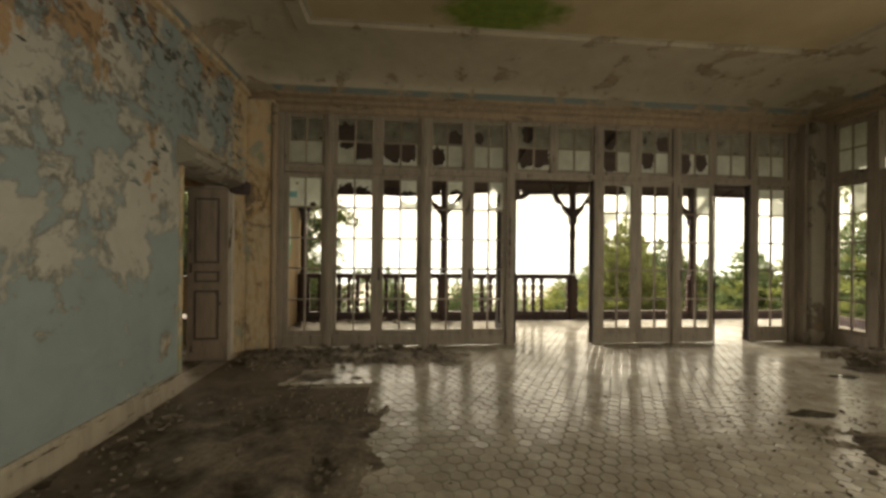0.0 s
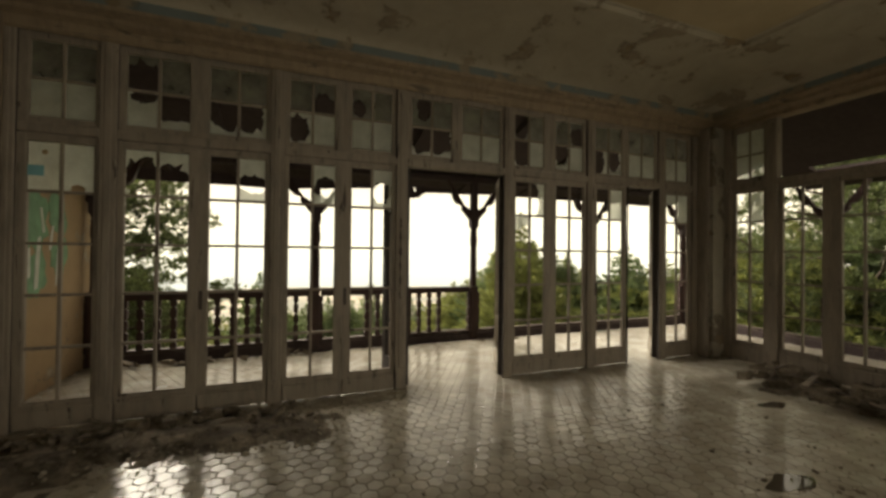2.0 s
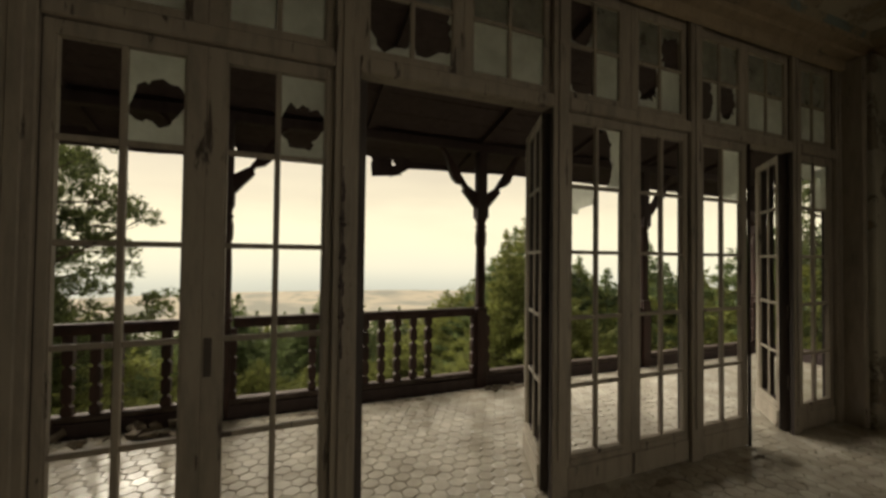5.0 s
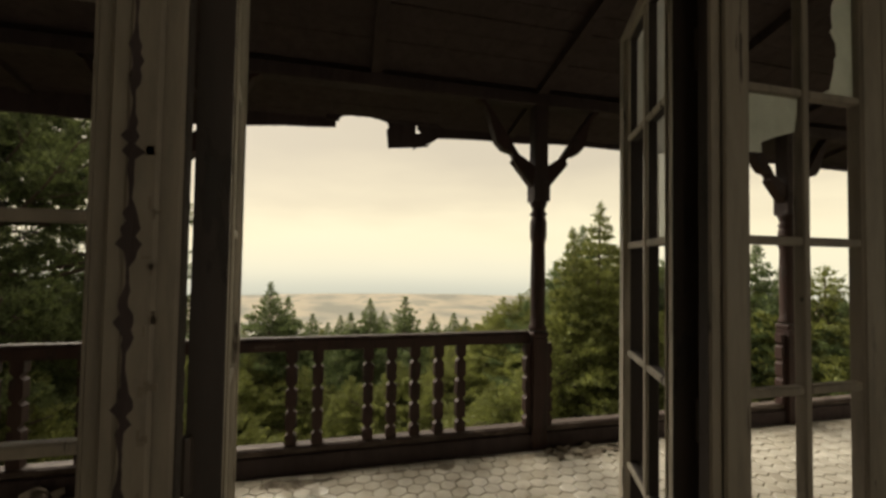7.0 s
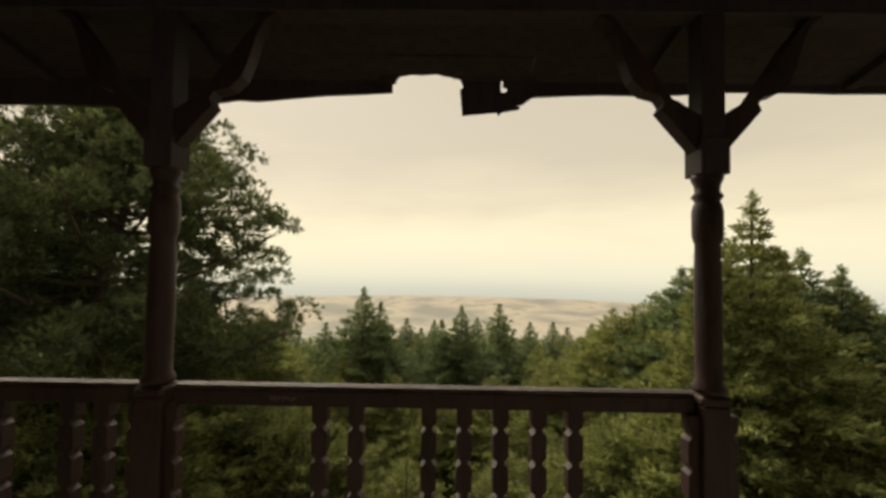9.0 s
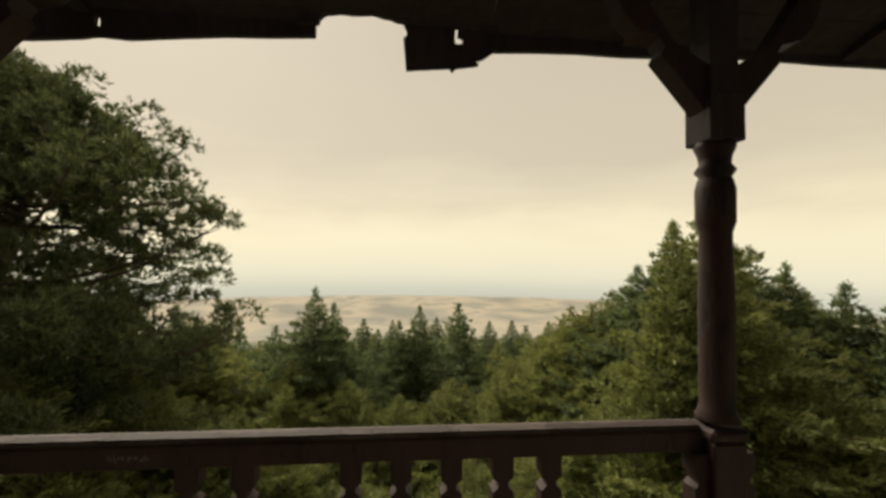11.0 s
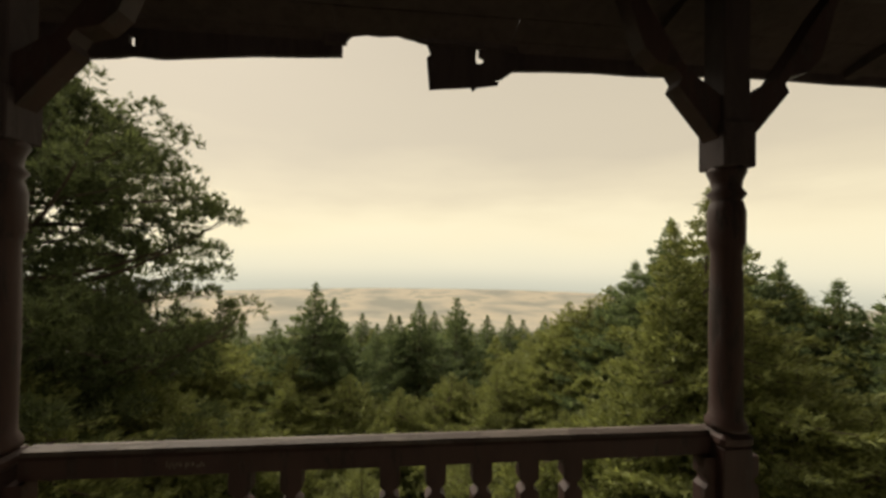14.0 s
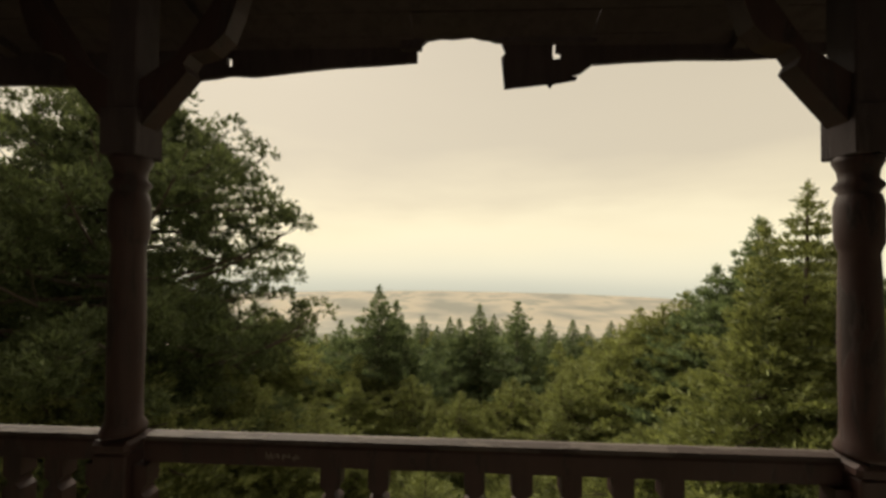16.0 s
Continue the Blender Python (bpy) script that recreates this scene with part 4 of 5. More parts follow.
# unreadable scribble on the face of the handrail
rq = random.Random(14)
scribble = bmesh.new()
for k in range(16):
    x, z = -0.80 + 0.008 * k + rq.uniform(-0.004, 0.004), -0.012 + rq.uniform(-0.006, 0.006)
    box(scribble, x - 0.0015, x + 0.0015, -0.0405, -0.0375, z - rq.uniform(0.004, 0.012), z + rq.uniform(0.004, 0.012))
part("scribble", scribble, MAT_DEADWOOD, rails[0], "faint pale scribble")


def lift(z):
    return 0.945 + 1.085 * (z - 0.97)


def bracket_outline():
    low = [(0.06, 2.06), (0.255, 2.262), (0.238, 2.292), (0.262, 2.325)]
    curl = [(0.262 + 0.38 * t + 0.03 * math.sin(t * 2 * math.pi), 2.32 + 0.40 * t - 0.045 * math.sin(t * 2 * math.pi)) for t in (0.15, 0.3, 0.45, 0.6, 0.75, 0.9, 1.0)]
    top = [(0.56, 2.75), (0.42, 2.60), (0.30, 2.44), (0.20, 2.31), (0.17, 2.30), (0.06, 2.235)]
    return [(u * 0.965, lift(z)) for u, z in low + curl + top]


def porch_post(x, y, sides):
    p = thing("porch_post", (x, y, 0), "turned red-brown porch post with curved brackets", "post", "porch posts")
    part("pedestal", boxed(-0.065, 0.065, -0.065, 0.065, 0.0, 0.90, bevel=0.006), MAT_PORCH, p)
    for s in (-1, 1):
        bm = prism(notched(0.034, 0.179, 0.85, NOTCH_Z, 0.018), "y", -0.032, 0.032)
        bmesh.ops.translate(bm, verts=bm.verts, vec=(s * 0.086, 0, 0))
        part("half_baluster", bm, MAT_PORCH, p)
    part("cap", boxed(-0.074, 0.074, -0.07, 0.07, 0.90, 0.95, bevel=0.014), MAT_PORCH, p, "worn cap block")
    prof = [(0.070, 0.985), (0.072, 1.0), (0.057, 1.03), (0.056, 1.10), (0.058, 1.35), (0.055, 1.55), (0.052, 1.645), (0.058, 1.665), (0.064, 1.685), (0.065, 1.80),
            (0.057, 1.835), (0.051, 1.845), (0.067, 1.868), (0.051, 1.892), (0.054, 1.92), (0.067, 1.95), (0.067, 1.97)]
    part("shaft", lathe([(r * 1.06, lift(z)) for r, z in prof], 20), MAT_PORCH, p, smooth=True)
    part("capital", boxed(-0.071, 0.071, -0.071, 0.071, lift(1.965), lift(2.13), bevel=0.005), MAT_PORCH_DARK, p)
    part("head", boxed(-0.058, 0.058, -0.058, 0.058, lift(2.13), lift(2.80), bevel=0.005), MAT_PORCH_DARK, p)
    for a in sides:
        bm = prism(bracket_outline(), "y", -0.042, 0.042)
        bmesh.ops.rotate(bm, verts=bm.verts, cent=(0, 0, 0), matrix=Matrix.Rotation(radians(a), 3, "Z"))
        part("bracket", bm, MAT_PORCH, p, "curved sawn timber bracket")
    return p


post = porch_post(4.264, PY - 0.03, (0, 180))
for x in (1.532, -1.24, 6.95, 9.55):
    copy_thing(post, pose(x, PY - 0.03, 0))
for y in (6.1, 3.4, 0.7):
    copy_thing(post, pose(9.55, y, 0, 0, 0, -90))

# roof: sloping soffit of boards over the porch, with a ragged eave
RZ = 2.725
roof = thing("porch_roof", (0, 0, RZ), "dark boarded porch roof with a broken eave", "roof")
SL = (3.52 - 2.785) / (EAVE - 6.70)


def soffit_z(y):
    return 2.785 + (EAVE - y) * SL - RZ


def fx(x):
    return 2.342 + 1.085 * (x - 2.354)


r2 = random.Random(11)
y = 6.72
while y < EAVE - 0.02:
    y2 = min(y + 0.145, EAVE)
    if y2 > EAVE - 0.08:
        y2 = EAVE
    dz = r2.uniform(-0.004, 0.004)
    for a, b in ([(-1.5, 9.95)] if y2 < EAVE - 0.1 else [(-1.5, fx(2.56)), (fx(3.42), 9.95)]):
        part("soffit_board", prism([(y, soffit_z(y) + dz), (y2 - 0.006, soffit_z(y2) + dz), (y2 - 0.006, soffit_z(y2) + 0.02 + dz), (y, soffit_z(y) + 0.02 + dz)], "x", a, b), MAT_PORCH_DARK, roof)
    if y2 >= EAVE - 0.1:
        ym = min(y2, EAVE - 0.08)
        part("soffit_board", prism([(y, soffit_z(y)), (ym, soffit_z(ym)), (ym, soffit_z(ym) + 0.02), (y, soffit_z(y) + 0.02)], "x", fx(2.565), fx(3.415)), MAT_PORCH_DARK, roof)
    y = y2
part("roof_deck", prism([(6.70, 0.90), (EAVE - 0.2, 0.16), (EAVE - 0.2, 0.24), (6.70, 1.0)], "x", -1.6, 9.95), MAT_PORCH_DARK, roof)
for x in (-0.6, 0.3, 1.48, 2.9, 4.265, 5.6, 6.95, 8.2):
    ye = EAVE - 0.05 if not 2.4 < x < 3.5 else 9.0
    part("rafter", prism([(6.72, soffit_z(6.72) - 0.09), (ye, soffit_z(ye) - 0.05), (ye, soffit_z(ye)), (6.72, soffit_z(6.72))], "x", x - 0.04, x + 0.04), MAT_PORCH_DARK, roof)
part("wall_plate", boxed(-1.45, 9.7, PY - 0.09, PY + 0.03, 0.10, 0.20, bevel=0.005), MAT_PORCH_DARK, roof)


def ragged(x0, x1, low, top, step, jag, seed):
    r = random.Random(seed)
    n = max(2, int((x1 - x0) / step))
    base = [(x0 + (x1 - x0) * i / n, low + (r.uniform(-jag, jag) if 0 < i < n else 0)) for i in range(n + 1)]
    return base + [(x1, top), (x0, top)]


def warp(pts):
    return [(fx(x), z * 1.085) for x, z in pts]


SAGGING = [(x, z - min(0.11, 0.078 * max(0.0, fx(2.5) - x)) if z < 0.1 else z) for x, z in ragged(-1.5, fx(2.575), -0.008, 0.17, 0.22, 0.007, 1)]
ROT = fx(1.62)
LOWER = [p for p in SAGGING if p[1] < 0.1]
part("fascia", prism([p for p in LOWER if p[0] < ROT - 0.05] + [(ROT - 0.03, -0.073), (ROT - 0.03, 0.17), (-1.5, 0.17)], "y", EAVE - 0.02, EAVE + 0.01), MAT_PORCH_DARK, roof)
part("fascia", prism([(ROT, -0.072)] + [p for p in LOWER if p[0] > ROT + 0.02] + [(fx(2.575), 0.17), (ROT, 0.17)], "y", EAVE - 0.02, EAVE + 0.01), MAT_PORCH_DARK, roof)
part("fascia_patch", prism([(ROT - 0.03, -0.073), (ROT, -0.072), (ROT, -0.03), (ROT - 0.012, -0.022), (ROT - 0.03, -0.012)], "y", EAVE - 0.02, EAVE + 0.01), MAT_PORCH_DARK, roof)
part("fascia_patch", prism([(ROT - 0.03, 0.03), (ROT - 0.01, 0.022), (ROT, 0.012), (ROT, 0.17), (ROT - 0.03, 0.17)], "y", EAVE - 0.02, EAVE + 0.01), MAT_PORCH_DARK, roof)
part("fascia", prism([(x, z + min(0.05, 0.035 * (x - fx(3.40))) - 0.022 if z < 0.1 else z) for x, z in ragged(fx(3.40), 9.95, -0.012, 0.17, 0.25, 0.007, 2)], "y", EAVE - 0.02, EAVE + 0.01), MAT_PORCH_DARK, roof)
part("broken_edge", prism(warp([(2.50, 0.03), (2.60, 0.03), (2.605, 0.055), (2.632, 0.078), (2.66, 0.082), (2.70, 0.089), (2.76, 0.085), (2.85, 0.094), (2.90, 0.080), (2.93, 0.077), (2.96, 0.066), (3.01, 0.06), (3.45, 0.05), (3.45, 0.26), (2.50, 0.26)]), "y", EAVE - 0.07, EAVE - 0.04), MAT_PORCH_DARK, roof, "splintered eave board")
BROKEN = ((2.995, 0.07), (3.015, 0.02), (2.995, 0.0), (3.01, -0.158), (3.07, -0.15), (3.10, -0.148), (3.22, -0.135), (3.235, -0.155), (3.25, -0.134),
          (3.36, -0.115), (3.365, -0.10), (3.325, -0.095), (3.38, -0.085), (3.44, -0.04), (3.47, -0.01), (3.47, 0.12))
part("hanging_board", prism(warp([*BROKEN, (3.26, 0.12), (3.258, 0.022), (3.285, 0.014), (3.28, -0.010), (3.25, -0.014), (3.244, 0.01), (3.252, 0.12), (2.995, 0.12)]), "y", EAVE - 0.035, EAVE - 0.02), MAT_PORCH_DARK, roof, "loose board hanging from the eave, split and holed")
part("eave_splinter", boxed(fx(1.765), fx(1.81), EAVE - 0.015, EAVE + 0.005, -0.075, -0.03, bevel=0.006), MAT_PORCH_DARK, roof)
# east arm of the roof
def side_z(x):
    return 0.79 - (x - 7.62) * 0.2944


# a board is gone from the side roof, and daylight shows through
for x0, x1, ya, yb in ((7.62, 9.22, Y0, 6.70), (9.22, 9.46, Y0, 4.9), (9.22, 9.46, 6.25, 6.70), (9.46, 10.1, Y0, 6.70)):
    part("side_soffit", prism([(x0, side_z(x0)), (x1, side_z(x1)), (x1, side_z(x1) + 0.06), (x0, side_z(x0) + 0.06)], "y", ya, yb), MAT_PORCH_DARK, roof)
part("side_plate", boxed(9.49, 9.61, Y0, PY - 0.10, 0.10, 0.20, bevel=0.005), MAT_PORCH_DARK, roof)
part("roof_over", boxed(X0 - 0.4, X1 + 0.4, 6.45, 6.85, 1.02, 1.16, bevel=0), MAT_PORCH_DARK, roof)
part("east_roof_over", boxed(X1 - 0.2, X1 + 0.4, Y0, 6.45, 0.98, 1.12, bevel=0), MAT_PORCH_DARK, roof)


# ---- dirt, rubble and litter on the floors ----
def heap(name, x0, x1, y0, y1, height, mat, edge=0.35, step=0.045, seed=0.0, hollow=0.0):
    """A low uneven sheet of debris that thins out to nothing at a ragged margin."""
    nx, ny = int((x1 - x0) / step), int((y1 - y0) / step)
    bm = bmesh.new()
    grid = {}
    for i in range(nx + 1):
        for j in range(ny + 1):
            x, y = x0 + i * step, y0 + j * step
            e = min(x - x0, x1 - x, y - y0, y1 - y) / edge
            n = noise.fractal(Vector((x * 1.7 + seed, y * 1.7, seed)), 1.0, 2.0, 5)
            f = noise.noise(Vector((x * 14, y * 14, seed)))
            h = min(1.0, max(-0.4, e - 0.55 + 0.75 * n)) * height + 0.018 * f * min(1, height * 14)
            grid[i, j] = (x, y, h - 0.012)
    verts = {}
    for i in range(nx):
        for j in range(ny):
            q = ((i, j), (i + 1, j), (i + 1, j + 1), (i, j + 1))
            if max(grid[k][2] for k in q) > -0.010:
                for k in q:
                    if k not in verts:
                        verts[k] = bm.verts.new((grid[k][0], grid[k][1], max(grid[k][2], -0.011)))
                bm.faces.new([verts[k] for k in q])
    return tagged(part(name, bm, mat, smooth=True), "dark damp dirt and fallen plaster spread over the floor", "debris", kind="stuff")


part("bare_screed", boxed(X0, 0.41, Y0, 4.93, -0.012, -0.0085, bevel=0), MAT_BED, floor, "bare brown screed where the tiles are gone")
part("bare_screed", boxed(X0, -0.42, 4.93, 6.50, -0.012, -0.0085, bevel=0), MAT_BED, floor)
heap("dirt_spread", 1.2, 2.4, 6.12, 6.60, 0.03, MAT_DIRT, 0.3, seed=9.0)
heap("dirt_spread", -0.7, 1.1, 4.85, 5.6, 0.022, MAT_DIRT, 0.3, seed=13.0)
heap("dirt_spread", 3.75, 5.75, 6.36, 6.63, 0.025, MAT_DIRT, 0.16, seed=11.0)
heap("dirt_spread", X0, 0.95, 1.2, 4.6, 0.075, MAT_DIRT, 0.55, seed=3.0)
heap("dirt_spread", X0, 1.75, 5.45, 6.60, 0.06, MAT_DIRT, 0.35, seed=5.0)
heap("dirt_spread", 3.55, 7.3, 1.2, 3.95, 0.055, MAT_DIRT, 0.6, seed=7.0)
heap("dirt_spread", 6.2, 7.38, 3.3, 5.75, 0.10, MAT_DIRT, 0.4, seed=2.0)
heap("dirt_spread", 2.1, 5.2, 8.48, 8.74, 0.03, MAT_DIRT, 0.14, seed=4.0)
heap("dirt_spread", -1.2, 1.6, 8.33, 8.74, 0.06, MAT_DIRT, 0.2, seed=6.0)


def chunks(name, spots, mat, label, seed):
    r = random.Random(seed)
    bm = bmesh.new()
    for x, y, z, s in spots:
        m = Matrix.LocRotScale((x, y, z + s * 0.25), Euler((r.uniform(-0.5, 0.5), r.uniform(-0.5, 0.5), r.uniform(0, 6.28))), (s * r.uniform(0.6, 1.4), s * r.uniform(0.5, 1.0), s * r.uniform(0.2, 0.6)))
        made = bmesh.ops.create_cube(bm, size=1.0, matrix=m)["verts"]
        for v in made:
            v.co += Vector((r.uniform(-1, 1), r.uniform(-1, 1), r.uniform(-1, 1))) * s * 0.16
    return tagged(part(name, bm, mat), label, "debris", kind="stuff")


r3 = random.Random(8)
spots = [(r3.uniform(-1.35, 1.3), min(6.55, 5.75 + abs(r3.gauss(0.3, 0.3))), r3.uniform(0.0, 0.04), r3.uniform(0.015, 0.065)) for _ in range(220)]
spots += [(r3.uniform(-1.35, 0.35), r3.uniform(1.6, 4.4), r3.uniform(0.01, 0.05), r3.uniform(0.012, 0.06)) for _ in range(260)]
chunks("plaster_rubble", spots, MAT_RUBBLE, "small grey lumps of fallen plaster", 1)
spots = [(r3.uniform(-1.4, 0.55), r3.uniform(1.6, 4.6), r3.uniform(0.0, 0.05), r3.uniform(0.008, 0.03)) for _ in range(420)]
spots += [(r3.uniform(-1.4, 1.7), r3.uniform(5.5, 6.55), r3.uniform(0.0, 0.04), r3.uniform(0.008, 0.035)) for _ in range(420)]
spots += [(r3.uniform(-0.9, 0.4), r3.uniform(4.2, 5.0), -0.012, r3.uniform(0.006, 0.025)) for _ in range(90)]
chunks("plaster_crumbs", spots, MAT_CRUMB, "pale crumbs of plaster strewn over dark dirt", 4)
spots = [(r3.gauss(4.3, 1.0), r3.gauss(3.6, 0.8), -0.002, r3.uniform(0.006, 0.03)) for _ in range(160)] + [(r3.uniform(0.6, 6.8), r3.uniform(2.2, 6.4), -0.002, r3.uniform(0.004, 0.014)) for _ in range(260)]
lumps = [(r3.uniform(-1.35, 0.45), r3.uniform(1.8, 4.2), r3.uniform(-0.01, 0.03), r3.uniform(0.03, 0.09)) for _ in range(110)] + [(r3.uniform(-1.3, 1.5), r3.uniform(6.0, 6.5), 0.01, r3.uniform(0.04, 0.12)) for _ in range(60)]
chunks("earth_lumps", lumps, MAT_DIRT, "dark clods of earth and rotten wood", 6)
chunks("floor_litter", spots, MAT_DIRT, "dark grit and splinters on the tiled floor", 5)
spots = [(r3.uniform(6.3, 7.3), r3.uniform(3.6, 5.6), r3.uniform(0.03, 0.12), r3.uniform(0.04, 0.16)) for _ in range(110)]
spots += [(r3.uniform(3.7, 6.5), r3.uniform(1.6, 3.8), 0.02, r3.uniform(0.01, 0.05)) for _ in range(190)]
chunks("plaster_rubble", spots, MAT_RUBBLE, "brown lumps of broken plaster and lath", 2)
spots = [(r3.uniform(4.3, 5.1), r3.uniform(8.5, 8.72), 0.0, r3.uniform(0.015, 0.06)) for _ in range(40)] + [(r3.uniform(-1.0, 1.4), r3.uniform(8.45, 8.72), 0.02, r3.uniform(0.03, 0.12)) for _ in range(40)]
chunks("plaster_rubble", spots, MAT_RUBBLE, "leaf litter and crumbs against the porch plinth", 3)
for x, y, z, l, a, tilt in ((7.05, 5.55, 0.10, 0.55, 70, 24), (6.75, 5.0, 0.13, 0.9, 20, 4), (6.9, 4.6, 0.14, 0.7, -35, -5), (6.55, 4.4, 0.10, 0.8, 60, 3), (7.0, 4.2, 0.15, 0.6, 5, 7), (4.5, 3.2, 0.06, 0.35, 30, 6), (4.9, 2.9, 0.07, 0.5, -20, 3)):
    p = tagged(part("broken_lath", boxed(-l / 2, l / 2, -0.03, 0.03, -0.012, 0.012, bevel=0.004), MAT_DOOR_PAINT), "broken brown lath lying on the debris heap", "plank", "fallen laths")
    p.matrix_basis = pose(x, y, z, 0, tilt, a)
for x, y, s in ((4.4, 3.95, 0.24), (5.9, 4.9, 0.20)):
    r = random.Random(int(x * 100))
    pts = [(x + s * (0.75 + 0.2 * math.sin(2 * i * math.pi / 10 + x * 9)) * math.cos(i * math.pi / 10), y + s * 0.5 * (0.75 + 0.2 * math.sin(3 * i * math.pi / 10 + y * 9)) * math.sin(i * math.pi / 10)) for i in range(20)]
    tagged(part("puddle", prism(pts, "z", -0.008, 0.0045), MAT_PUDDLE), "shallow puddle on the tiled floor", "puddle", "puddles", "stuff")
for a, b, c, s in ((-0.86, 6.63, 2.22, 0.055),):
    tagged(part("paper_notice", boxed(a - s, a + s, b, b + 0.002, c - 0.045, c + 0.045, bevel=0), MAT_STICKER), "small pale blue paper notice on the window", "notice")


# ---- land ----
def land_z(x, y):
    d = math.hypot(x - 3, y - 4)
    near = -1.4 - 6.5 * min(1, max(0, (d - 6) / 12)) - 0.16 * max(0, d - 18)
    near = max(near, -400)
    if d < 700:
        return near + 1.0 * noise.noise(Vector((x * 0.05, y * 0.05, 0)))
    roll = noise.fractal(Vector((x * 0.0013, y * 0.0019, 2.0)), 1.0, 2.0, 5)
    return near + min(1, (d - 700) / 900) * (15 * max(0.0, min(1.0, (4350 - d) / 900)) + 3) * roll


def land():
    radii = [3, 6, 9, 12, 16, 20, 26, 34, 45, 60, 80, 110, 150, 210, 300, 420, 580, 760, 950, 1150, 1350, 1550, 1750, 1950, 2150, 2350, 2550, 2750, 2950, 3150, 3350, 3550, 3750, 3950, 4150, 4350, 4550, 4750]
    n = 160
    verts, faces = [(3, 4, -1.6)], []
    for r in radii:
        for i in range(n):
            x, y = 3 + r * math.cos(2 * math.pi * i / n), 4 + r * math.sin(2 * math.pi * i / n)
            verts.append((x, y, land_z(x, y) if r > 7 else -1.6))
    for i in range(n):
        faces.append((0, 1 + i, 1 + (i + 1) % n))
    for k in range(len(radii) - 1):
        for i in range(n):
            a, b = 1 + k * n + i, 1 + k * n + (i + 1) % n
            faces.append((a, a + n, b + n, b))
    m, nt, b = material("hillside_and_hazed_plain", 0.95, 0, 0.1)
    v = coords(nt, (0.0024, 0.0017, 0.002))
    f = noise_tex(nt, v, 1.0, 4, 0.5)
    # aerial haze is put into these pale colours of the far plain
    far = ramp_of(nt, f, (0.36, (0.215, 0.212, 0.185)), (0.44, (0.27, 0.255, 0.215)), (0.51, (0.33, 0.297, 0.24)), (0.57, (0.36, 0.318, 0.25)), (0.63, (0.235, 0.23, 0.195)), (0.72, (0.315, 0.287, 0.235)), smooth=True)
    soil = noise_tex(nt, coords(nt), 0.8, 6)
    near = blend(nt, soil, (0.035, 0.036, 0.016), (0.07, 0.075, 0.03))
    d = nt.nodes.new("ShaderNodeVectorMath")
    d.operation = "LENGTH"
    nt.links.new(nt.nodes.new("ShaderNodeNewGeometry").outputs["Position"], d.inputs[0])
    # distance mask: dark soil gives way to the hazed colours
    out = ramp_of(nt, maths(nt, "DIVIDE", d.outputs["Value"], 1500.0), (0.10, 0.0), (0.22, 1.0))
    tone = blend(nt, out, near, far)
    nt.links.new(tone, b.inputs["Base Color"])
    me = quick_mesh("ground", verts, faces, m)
    for p in me.polygons:
        p.use_smooth = True
    return tagged(new("ground", me), "wooded hillside falling to a distant plain with haze in its colour", "ground", kind="structure")


land()


# ---- trees ----
def spray_mesh(pos, way, size, per, mat, seed, name="crown", spread=0.75, slim=0.11):
    """Many small pointed sprays of needles, a few at each twig end."""
    g = np.random.default_rng(seed)
    k = len(pos) * per
    p = np.repeat(pos, per, 0) + g.normal(0, 0.02, (k, 3))
    d = np.repeat(way, per, 0) + g.normal(0, spread, (k, 3))
    d /= np.linalg.norm(d, axis=1, keepdims=True) + 1e-9
    l = (np.repeat(size, per) * g.uniform(0.55, 1.2, k))[:, None]
    s = np.cross(d, g.normal(0, 1, (k, 3)))
    s /= np.linalg.norm(s, axis=1, keepdims=True) + 1e-9
    v = np.empty((k * 3, 3))
    v[0::3], v[1::3], v[2::3] = p + s * l * slim, p - s * l * slim, p + d * l
    me = bpy.data.meshes.new(name)
    me.vertices.add(k * 3)
    me.vertices.foreach_set("co", v.astype(np.float32).ravel())
    me.loops.add(k * 3)
    me.loops.foreach_set("vertex_index", np.arange(k * 3, dtype=np.int32))
    me.polygons.add(k)
    me.polygons.foreach_set("loop_start", np.arange(0, k * 3, 3, dtype=np.int32))
    me.update(calc_edges=True)
    me.materials.append(mat)
    return me


def limb(bm, pts, r0, r1, sides=6):
    rings = []
    for i, p in enumerate(pts):
        t = i / (len(pts) - 1)
        d = (pts[min(i + 1, len(pts) - 1)] - pts[max(i - 1, 0)]).normalized()
        a = d.orthogonal().normalized()
        b = d.cross(a)
        r = r0 + (r1 - r0) * t
        rings.append([bm.verts.new(p + (a * math.cos(2 * math.pi * k / sides) + b * math.sin(2 * math.pi * k / sides)) * r) for k in range(sides)])
    for u, w in zip(rings, rings[1:]):
        for k in range(sides):
            bm.faces.new((u[k], u[(k + 1) % sides], w[(k + 1) % sides], w[k]))
    bm.faces.new(rings[-1])


